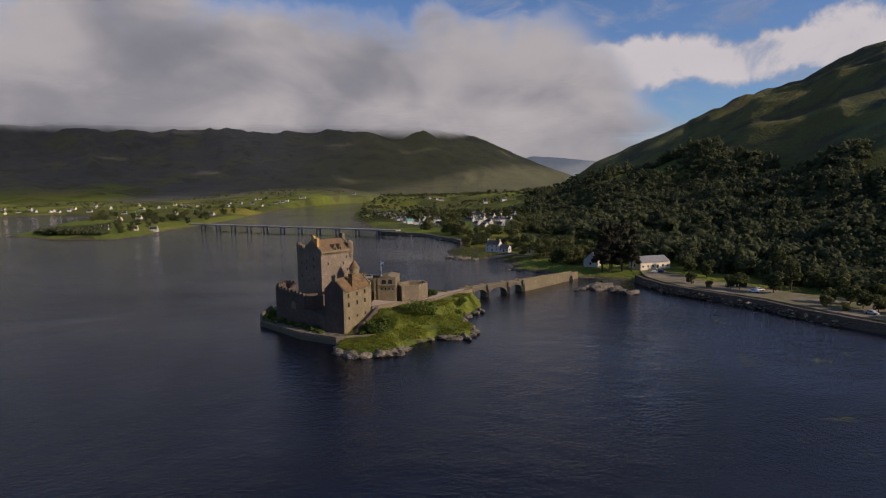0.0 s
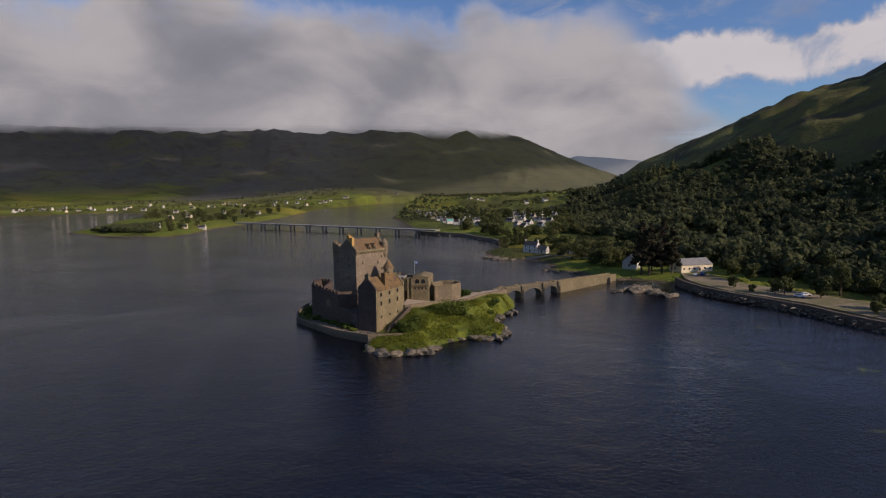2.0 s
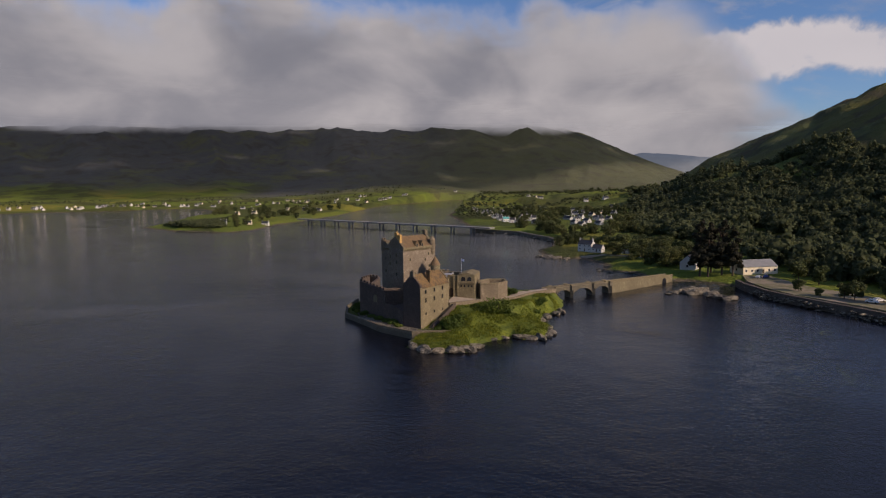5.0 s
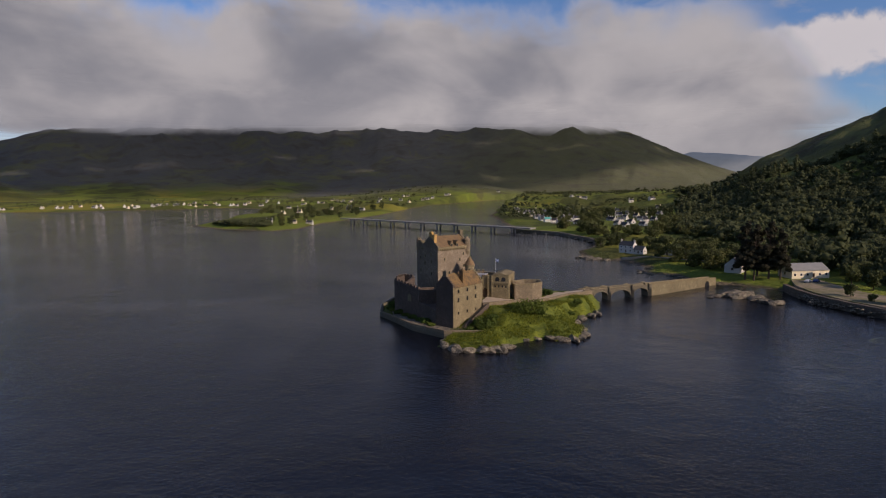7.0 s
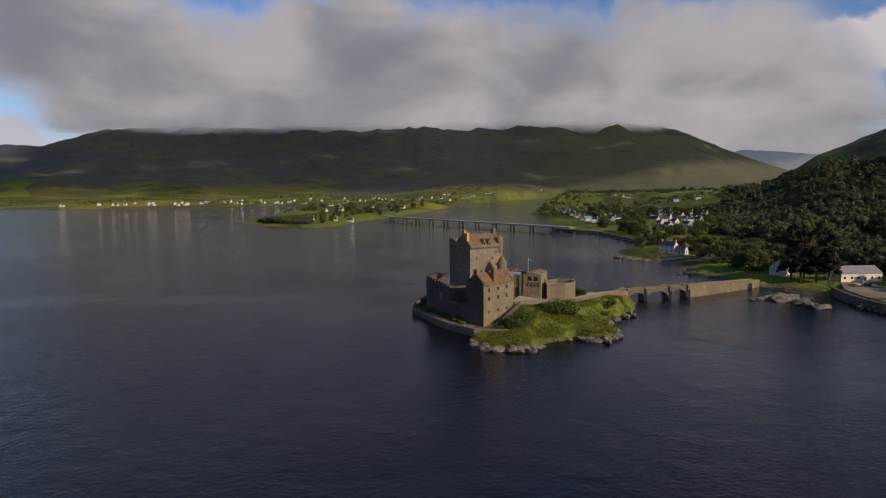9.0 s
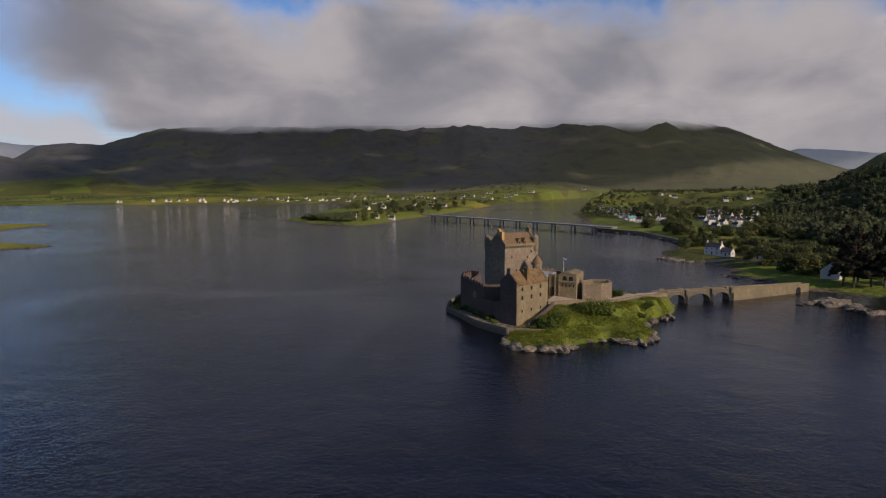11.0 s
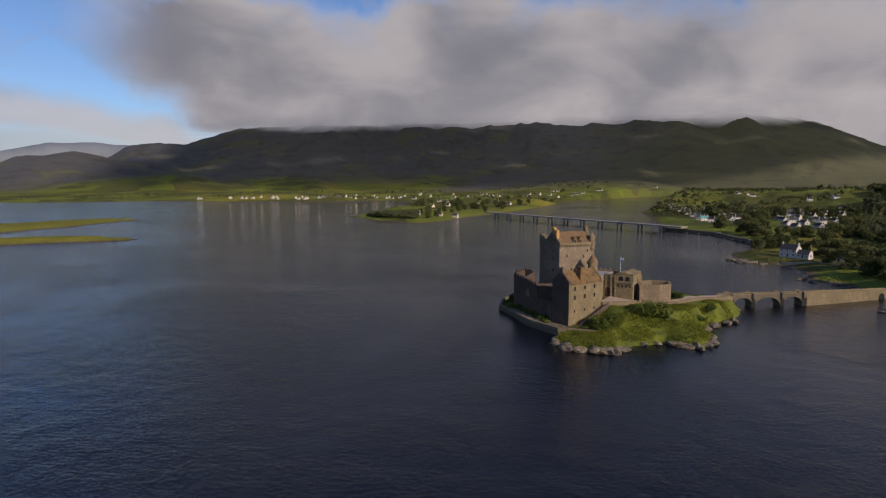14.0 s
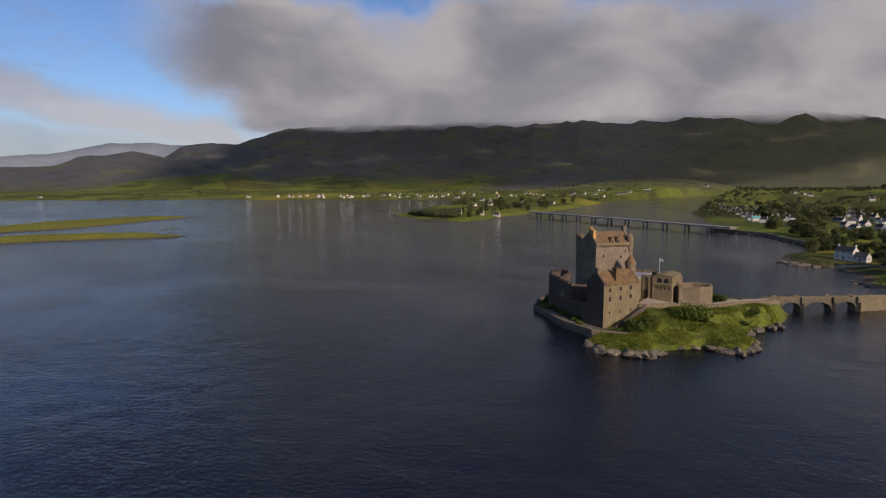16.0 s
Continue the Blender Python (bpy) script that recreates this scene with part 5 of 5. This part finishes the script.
def east_wood(g):
    a = g.uniform(3, 40)
    foot = np.interp(a, [0, 5, 10, 16, 24, 32, 45], [600, 540, 430, 342, 294, 274, 245])
    top = np.interp(a, [3, 7, 14, 20, 25, 32, 40], [1250, 1150, 960, 820, 710, 590, 540])
    r = math.sqrt(g.uniform(foot ** 2, top ** 2))
    x, y = polar(a, r)
    f = (r - foot) / (top - foot)
    if value_noise(np.array(x / 45), np.array(y / 45), 5) < 0.12 + 0.55 * max(0, f - 0.55) / 0.45:
        return None, None
    return x, y


scatter_wood("hillside_wood", 5200, east_wood, "dense mixed woodland over the lower hillside", 5.5, 16.0, 5, 130, 21, 3)


def west_scrub(g):
    if g.uniform() < 0.3:
        a, r = g.uniform(-43, -35), g.uniform(700, 790)
    else:
        a, r = g.uniform(-72, -14), g.uniform(1150, 1900)
    x, y = polar(a, r)
    d = poly_distance(np.array([x]), np.array([y]), WEST)[0]
    if d < 14 or (r > 1000 and (d > 420 or value_noise(np.array(x / 80), np.array(y / 80), 9) < 0.45)):
        return None, None
    return x, y


scatter_wood("west_shore_scrub", 1500, west_scrub, "hedges and scrub woodland along the far shore", 4, 8.5, 3, 24, 22)


def valley_wood(g):
    a, r = g.uniform(-14, 8), g.uniform(780, 1900)
    x, y = polar(a, r)
    keep_out = 0.54 if a > -6.5 + (r - 900) * 0.004 and r > 1000 else 0.42
    if poly_distance(np.array([x]), np.array([y]), EAST)[0] < 10 or value_noise(np.array(x / 75), np.array(y / 75), 4) < keep_out - 0.3 * (a > 3):
        return None, None
    return x, y


scatter_wood("valley_wood", 1500, valley_wood, "scattered woods up the far valley", 6, 12, 3, 26, 23)


# ---- houses ----
def make_house(w, d, h, roof_h, wall=HARL, roof=SLATE_GREY, label="white harled cottage with a grey slate roof", storeys=1, chimneys=True, cols=3, porch=False):
    """A gabled house: long side along x, front on -y."""
    t = empty("house", pose(0, 0, -300), label, "house")
    bm = bmesh.new()
    box(bm, -w / 2, w / 2, -d / 2, d / 2, -2.0, h)
    for x0, x1 in ((-w / 2, -w / 2 + 0.3), (w / 2 - 0.3, w / 2)):
        a = [bm.verts.new((x, y, z)) for x in (x0, x1) for y, z in ((-d / 2, h), (d / 2, h), (0, h + roof_h))]
        for q in ((0, 2, 1), (3, 4, 5), (0, 1, 4, 3), (1, 2, 5, 4), (2, 0, 3, 5)):
            bm.faces.new([a[i] for i in q])
    bmesh.ops.recalc_face_normals(bm, faces=bm.faces)
    part("wall", bm, wall, t)
    bm = bmesh.new()
    gable_roof(bm, -w / 2 + 0.1, w / 2 - 0.1, -d / 2, d / 2, h, 0, h + roof_h + 0.1, 0.35, 0.2)
    part("roof", bm, roof, t)
    if chimneys:
        for s in (-1, 1):
            bm = bmesh.new()
            chimney(bm, s * (w / 2 - 0.5), 0, h + roof_h - 0.6, h + roof_h + 1.3, 0.8, 1.3)
            part("chimney", bm, wall, t)
    for fl_ in range(storeys):
        for i in range(cols):
            x = -w / 2 + (i + 0.5) * w / cols
            if fl_ == 0 and i == cols // 2:
                part("door", box_bm(x - 0.5, x + 0.5, -d / 2 - 0.06, -d / 2 + 0.02, 0, 2.05), WOOD_DARK, t)
                continue
            wi = part("window", box_bm(x - 0.6, x + 0.6, -d / 2 - 0.05, -d / 2 + 0.02, 0.9 + 2.6 * fl_, 2.2 + 2.6 * fl_), WHITE, t)
            part("pane", box_bm(x - 0.5, x + 0.5, -d / 2 - 0.08, -d / 2 - 0.05, 1.0 + 2.6 * fl_, 2.1 + 2.6 * fl_), GLASS_AND_SHADE, wi)
    for s in (-1, 1):
        wi = part("window", box_bm(s * (w / 2 - 0.01), s * (w / 2 + 0.06), -0.55, 0.55, 1.0, 2.3) if s > 0 else box_bm(-w / 2 - 0.06, -w / 2 + 0.01, -0.55, 0.55, 1.0, 2.3), GLASS_AND_SHADE, t)
    return t


def put(t, x, y, ang, z=None, group=""):
    t.matrix_basis = pose(x, y, hz(x, y) if z is None else z, 0, 0, ang)
    if group:
        t["group"] = group


# the white house by the inlet and its lower wing
wh = make_house(11.5, 6.2, 5.4, 2.6, storeys=2, label="two-storey white house with a slate roof on the shore")
put(wh, 16.4, 413.5, -28, 3.6)
wh.scale = (0.88, 0.88, 0.88)
wing = make_house(8, 5.2, 2.9, 2.3, chimneys=False, label="low slate-roofed wing beside the white house")
put(wing, 24.0, 409.0, -28, 3.6)
wing.scale = (0.88, 0.88, 0.88)
shed = make_house(4.5, 3.6, 2.4, 0.8, chimneys=False, cols=1, label="small white shed near the shore")
put(shed, 41, 405.5, -20)
# the lane along the inlet
LANE = [(13, 401.5), (26, 397), (38, 391), (50, 384), (62, 380), (74, 372), (80, 352)]
bm = bmesh.new()
edge = []
for i, (x, y) in enumerate(LANE):
    (xa, ya), (xb, yb) = LANE[max(i - 1, 0)], LANE[min(i + 1, len(LANE) - 1)]
    n = Vector((ya - yb, xb - xa)).normalized() * 1.5
    edge.append((bm.verts.new((x + n.x, y + n.y, hz(x, y) + 0.35)), bm.verts.new((x - n.x, y - n.y, hz(x, y) + 0.35)),
                 bm.verts.new((x - n.x, y - n.y, hz(x, y) - 1.2)), bm.verts.new((x + n.x, y + n.y, hz(x, y) - 1.2))))
for a, b in zip(edge, edge[1:]):
    for k in range(4):
        bm.faces.new((a[k], a[(k + 1) % 4], b[(k + 1) % 4], b[k]))
bmesh.ops.recalc_face_normals(bm, faces=bm.faces)
tagged(part("road", bm, PATH_GRIT), "narrow pale gravel lane along the inlet shore", "road", kind="structure")
# visitor buildings at the bridge head
vc1 = make_house(11, 7.5, 3.6, 3.4, label="white gabled visitor house with a slate roof", storeys=1, chimneys=False)
put(vc1, 71, 339, 68, 3.6)
vc2 = make_house(19, 10, 3.6, 2.6, wall=CREAM, roof=PALE_ROOF, chimneys=False, cols=6, label="long cream visitor hall with a pale sheet roof")
put(vc2, 99.5, 329, 24, 3.6)

small = [make_house(11, 6.5, 3.0, 2.6), make_house(9, 6, 5.0, 2.4, storeys=2), make_house(13, 7, 3.0, 2.8, cols=4),
         make_house(10, 6.5, 3.0, 2.6, wall=CREAM, label="cream rendered cottage with a grey slate roof"),
         make_house(10, 6, 4.6, 2.5, roof=TURQ, label="white house with a turquoise sheet roof", storeys=2)]
used = set()


def house(kind, x, y, ang, group):
    z = hz(x, y)
    if kind not in used:
        used.add(kind)
        put(small[kind], x, y, ang, z, group)
        small[kind].scale = (0.8, 0.8, 0.8)
    else:
        c = copy_thing(small[kind], pose(x, y, z, 0, 0, ang))
        c["group"] = group


g = np.random.default_rng(31)
# the shore row of the near village, gables to the water, thinning out towards the tip of the spit
ROW = [(-178, 992), (-166, 972), (-158, 940), (-147, 915), (-139, 892), (-130, 866), (-124, 842), (-114, 818), (-107, 790), (-98, 765), (-91, 740), (-83, 716), (-72, 696), (-64, 690)]
for i, (x, y) in enumerate(ROW):
    house(4 if i == 11 else (1, 0, 1, 2, 1, 1, 3, 1, 0, 1, 2, 1, 1, 0)[i], x, y, 28 + g.uniform(-12, 12), "village row by the water")
    if i % 2:
        house(int(g.integers(0, 4)), x + 22 + g.uniform(-4, 4), y + 20 + g.uniform(-5, 5), -60 + g.uniform(-20, 20), "village row by the water")
# houses behind the green and up the glen road
for x, y, ang, k in ((-9, 753, -50, 2), (1, 718, 30, 1), (13, 704, -55, 2), (18, 789, -50, 3), (28, 712, 35, 1), (38, 738, -50, 0), (-30, 930, -60, 2), (-20, 900, 20, 3),
                     (-106, 1180, -60, 2), (-92, 1165, -30, 3), (-80, 1150, 20, 2), (-45, 690, -50, 0), (-52, 745, 30, 1), (-38, 800, -60, 3), (45, 780, -50, 1),
                     (-5, 820, 20, 0), (8, 655, -55, 2), (26, 668, -50, 0), (52, 700, -50, 2), (-70, 850, 30, 0), (-55, 900, -50, 1)):
    house(k, x, y, ang, "village houses")
for i in range(14):
    a, r = g.uniform(-7, 4.5), g.uniform(640, 1100)
    x, y = polar(a, r)
    if poly_distance(np.array([x]), np.array([y]), EAST)[0] > 25:
        house(int(g.integers(0, 4)), x, y, g.uniform(-60, 60), "village houses")
# the far shore
for i in range(130):
    a = g.uniform(-72, -13)
    x, y = polar(a, g.uniform(950, 1900))
    d = poly_distance(np.array([x]), np.array([y]), WEST)[0]
    for _ in range(40):
        if 34 < d < (90 if a > -22 else 280) * (0.35 + 0.65 * math.exp(-((a + 36) / 14) ** 2)):
            break
        x, y = polar(a, g.uniform(900, 1600))
        d = poly_distance(np.array([x]), np.array([y]), WEST)[0]
    else:
        continue
    house(int(g.integers(0, 4)), x, y, g.uniform(-50, 20), "houses along the far shore")
house(3, -386, 640, 20, "houses on the point")
house(0, -372, 655, 10, "houses on the point")
house(1, -352 - 60, 628, 30, "houses on the point")

# car park surface, sea wall and cars
CAR = [(90, 300), (93, 284), (100, 268), (110, 256), (120, 244), (126, 231), (131, 221), (137, 211), (150, 195), (165, 205), (158, 232), (142, 250), (128, 268), (112, 290), (104, 318), (92, 318)]
bm = bmesh.new()
vs_ = [bm.verts.new((x, y, 3.45)) for x, y in CAR]
lo_ = [bm.verts.new((x, y, 1.0)) for x, y in CAR]
bm.faces.new(vs_)
for i in range(len(CAR)):
    bm.faces.new((lo_[i], lo_[(i + 1) % len(CAR)], vs_[(i + 1) % len(CAR)], vs_[i]))
bmesh.ops.recalc_face_normals(bm, faces=bm.faces)
bmesh.ops.triangulate(bm, faces=[f for f in bm.faces if len(f.verts) > 4])
tagged(part("car_park", bm, material("gravel_and_grass", (0.27, 0.215, 0.16), 0.95, (0.10, 0.11, 0.03), 0.055, 0.85, 9, 0.4)), "gravel car park with grass strips behind the sea wall", "car park", kind="structure")
bm = bmesh.new()
wall_run(bm, [(86.5, 303, 3.5), (88, 291, 3.5), (92.5, 276, 3.5), (101, 262, 3.5), (110, 250, 3.5), (119, 238, 3.5), (124, 225, 3.5), (129, 216, 3.5), (135, 206, 3.5), (141, 197, 3.5), (165, 150, 3.5)], 1.6, -2)
tagged(part("shore_wall", bm, masonry("dark_shore_stone", (0.20, 0.165, 0.13), (0.12, 0.10, 0.08), 0.7)), "rough stone sea wall along the car park", "wall")


# ---- rocks ----
def make_rock(rng_, name="boulder"):
    bm = bmesh.new()
    for _ in range(3):                       # three leaning slabs grown together
        tilt = Matrix.Rotation(radians(float(rng_.uniform(8, 26))), 3, "X") @ Matrix.Rotation(float(rng_.uniform(0, 0.8)), 3, "Z")
        at = Vector((float(rng_.uniform(-0.5, 0.5)), float(rng_.uniform(-0.4, 0.4)), float(rng_.uniform(-0.15, 0.15))))
        vs = []
        for _ in range(26):
            d = Vector(rng_.normal(size=3).tolist()).normalized()
            k = float(rng_.uniform(0.75, 1.0))
            vs.append(bm.verts.new(at + tilt @ Vector((d.x * 0.95 * k, d.y * 0.62 * k, d.z * 0.40 * k))))
        hull = bmesh.ops.convex_hull(bm, input=vs)
        bmesh.ops.delete(bm, geom=[v for v in hull["geom_interior"] if isinstance(v, bmesh.types.BMVert)], context="VERTS")
    bmesh.ops.subdivide_edges(bm, edges=list(bm.edges), cuts=1)
    o = Vector(rng_.uniform(-50, 50, 3).tolist())
    for v in bm.verts:
        v.co += v.co.normalized() * 0.10 * noise.fractal(v.co * 2.6 + o, 0.7, 2.1, 4)
    bmesh.ops.recalc_face_normals(bm, faces=bm.faces)
    r = part(name, bm, ROCK)
    return tagged(r, "pale lichened boulder at the water's edge", "rock")


rock_protos = [make_rock(rng) for _ in range(5)]
first_done = set()


def rock(x, y, z, s, flat_=1.0, group="shore rocks", i=None):
    k = int(rng.integers(5)) if i is None else i
    m = pose(x, y, z, 0, 0, float(rng.uniform(0, 360))) @ Matrix.Diagonal((s * rng.uniform(0.8, 1.4), s * rng.uniform(0.7, 1.1), s * flat_, 1))
    if k not in first_done:
        first_done.add(k)
        ob = rock_protos[k]
    else:
        ob = copy_thing(rock_protos[k], pose(0, 0, 0))
    ob.matrix_basis = m
    ob["group"] = group


for x, y, s in ((-31, 173.5, 2.6), (-27.5, 172, 3.2), (-24, 171.5, 3.0), (-21, 172, 2.6), (-17.5, 171, 3.0), (-14.5, 172.5, 2.8), (-13.5, 175.5, 2.0), (-33, 176, 2.0),
                (-1, 190.5, 1.8), (2, 190.5, 2.0), (5, 192.5, 2.2), (7.5, 196, 2.0), (8, 200, 1.7), (6, 204, 2.0), (4, 211, 1.8), (4.2, 216, 1.7), (5, 222, 2.0),
                (8, 228, 2.0), (9.5, 232, 2.2), (-9, 186, 1.0), (-25, 178, 1.6), (-20, 177, 1.4), (-30, 180, 1.4), (-6, 189, 1.1)):
    rock(x, y, 0.4, s * 1.3, 0.8)
for x, y, s in ((56, 281, 1.6), (59, 284, 2.6), (63, 285, 4.2), (67, 283, 4.6), (71, 280, 3.0), (64, 290, 3.0), (74, 272.5, 2.6), (77.5, 271, 2.6), (71, 274, 1.8), (53, 278, 1.0)):
    rock(x, y, 0.3, s * 1.3, 0.95, "rocks by the causeway")
for _ in range(210):
    t = rng.uniform(0, 1)
    pts = [(88, 303), (89, 291), (92, 276), (101, 261.5), (110, 249), (119, 237), (124, 224), (129, 215), (135, 205)]
    k = t * 8
    i0 = min(int(k), 7)
    f = k - i0
    x, y = pts[i0][0] + (pts[i0 + 1][0] - pts[i0][0]) * f - rng.uniform(0.0, 2.0), pts[i0][1] + (pts[i0 + 1][1] - pts[i0][1]) * f - rng.uniform(0.2, 1.6)
    rock(x, y, rng.uniform(-0.2, 2.4), float(rng.uniform(0.4, 1.1)), 0.9, "rubble at the foot of the sea wall")
for x, y, s in ((-8, 400, 4), (-13, 404, 3), (-3, 398, 3), (4, 395, 2.4), (26, 345, 2.2), (24, 350, 1.8), (30, 341, 2), (40, 338, 1.6), (41, 318, 2.2)):
    rock(x, y, 0.1, s * 1.3, 0.7, "rocks along the inlet")

# island shrubs


def island_z(x, y):
    d = float(poly_distance(np.array([x]), np.array([y]), SHORE)[0])
    return float(island_rise(np.float64(x), np.float64(y), np.float64(d)))


shrub = make_shrub(rng, 2.2, 2.4)
place(shrub, [(-25.5, 191, 1.1), (-22.5, 188.5, 0.9), (-21.5, 193.5, 0.8), (-24, 187, 0.8), (-13, 202.5, 1.0), (-7.5, 201, 0.9), (1.5, 216, 0.7), (2.5, 228, 1.0),
              (-18.5, 205, 0.6), (-9, 233, 1.0), (-12.5, 237, 0.9), (-5.5, 243, 0.6)], "shrubs on the island", island_z)
bush = make_shrub(rng, 4.2, 4.0)
bush["label"] = "large dark green bush on the grassy island slope"
place(bush, [(-9.8, 201.0, 1.45), (-13.5, 199.5, 1.0), (-24.0, 189.5, 1.15), (-22.0, 194.5, 0.6), (1.5, 226.5, 0.6), (-24, 238, 0.7), (-11, 236, 0.7)], "large bushes on the island", island_z)


def island_tufts():
    """Rank grass and bracken over the island: short upright blades in clumps."""
    gg = np.random.default_rng(77)
    V, F = [], []
    while len(F) < 34000:
        x, y = gg.uniform(-36, 9), gg.uniform(170, 240)
        d = float(poly_distance(np.array([x]), np.array([y]), SHORE)[0])
        if d < 1.2 or x < -33.5 + 0 * y or (y > 205 and x < -13 - (228 - y) * 0.35) or (y > 224 and x < -1):
            continue
        if value_noise(np.array(x / 5), np.array(y / 5), 3) < 0.25:
            continue
        z0 = island_z(x, y)
        for _ in range(7):
            px, py = x + gg.normal() * 0.4, y + gg.normal() * 0.4
            hgt, w_, a_ = gg.uniform(0.25, 0.65), gg.uniform(0.06, 0.16), gg.uniform(0, 6.28)
            lx, ly = gg.normal() * 0.25, gg.normal() * 0.25
            b0 = len(V)
            V.extend([(px - w_ * math.cos(a_), py - w_ * math.sin(a_), z0 - 0.1), (px + w_ * math.cos(a_), py + w_ * math.sin(a_), z0 - 0.1), (px + lx, py + ly, z0 + hgt)])
            F.append((b0, b0 + 1, b0 + 2))
    return tagged(mesh_ob("rank_grass", V, F, material("rank_grass_blades", (0.175, 0.195, 0.014), 0.85, (0.065, 0.092, 0.012), 0.20, 1.0, 5, 0, island=0.35, thin=0.3)),
                  "rank yellow-green grass and bracken on the island", "grass", kind="stuff")


island_tufts()


# ---- parked cars ----
def make_car(paint):
    c = empty("car", pose(0, 0, -300), "small parked car on the gravel car park", "car", "parked cars")
    bm = bmesh.new()
    prof = [(-2.1, 0.35), (2.1, 0.35), (2.15, 0.75), (1.2, 0.92), (0.6, 1.42), (-1.0, 1.46), (-1.9, 0.98), (-2.15, 0.85)]
    a = [bm.verts.new((x, -0.85, z)) for x, z in prof]
    b = [bm.verts.new((x, 0.85, z)) for x, z in prof]
    bm.faces.new(a)
    bm.faces.new(b[::-1])
    for i in range(8):
        bm.faces.new((a[i], b[i], b[(i + 1) % 8], a[(i + 1) % 8]))
    bmesh.ops.recalc_face_normals(bm, faces=bm.faces)
    bmesh.ops.bevel(bm, geom=list(bm.edges), offset=0.06, segments=2, affect="EDGES")
    part("body", bm, paint, c)
    part("side_glass", box_bm(-1.0, 0.55, -0.87, 0.87, 1.0, 1.34), GLASS_AND_SHADE, c)
    for x in (-1.3, 1.3):
        for y in (-0.8, 0.8):
            bm = bmesh.new()
            ring(bm, 0, 0, 0.32, -0.1, 0.32, 0.1, 14)
            w = part("wheel", bm, TYRE, c)
            w.matrix_basis = pose(x, y, 0.32, 90, 0, 0)
    return c


for i, (x, y, ang) in enumerate(((145.5, 204.5, 25), (148, 207, 25), (151, 209.5, 30), (143.5, 213.5, -60), (126, 258.5, 20), (101, 312, 60), (97, 309.5, 60), (122.5, 255, -40))):
    car = make_car(CAR_PAINT[(0, 1, 0, 1, 0, 3, 1, 0)[i]])
    car.matrix_basis = pose(x, y, 3.46, 0, 0, ang)

bm = bmesh.new()
wall_run(bm, [(-100, 604, 3.2), (-50, 577, 3.0), (-34, 549, 2.8), (-17, 523, 2.8), (-9.5, 503, 2.6)], 3.5, -2)
tagged(part("road_embankment", bm, ROCK), "dark rubble bank below the village shore road", "embankment")
for x, y, z in ((-100, 604, 1.6), (-88, 597, 1.2), (-76, 591, 1.4), (-64, 584, 1.2), (-52, 577, 1.5), (-44, 564, 1.2), (-37, 553, 1.4), (-28, 539, 1.2), (-20, 526, 1.5), (-14, 512, 1.2)):
    for k in range(3):
        rock(x + float(rng.uniform(-3, 3)), y - 1.5 + float(rng.uniform(-2, 2)), 0.4, float(rng.uniform(1.2, 2.6)), 0.7, "rubble below the shore road")

# scrub round the castle landing
scrub = make_shrub(rng, 1.5, 1.4)
scrub["label"] = "low dark scrub at the foot of the castle wall"
place(scrub, [(-56, 200.5, 1.0), (-52, 197.5, 1.2), (-48.5, 194.5, 1.0), (-45, 192.3, 1.3), (-60, 204, 1.2), (-64, 207, 1.0), (-42, 188.8, 0.9), (-66, 211, 1.3), (-68.5, 218, 1.2), (-27.5, 187, 1.0), (-25.5, 189.5, 1.2)],
      "scrub at the foot of the castle walls", lambda x, y: 2.1)
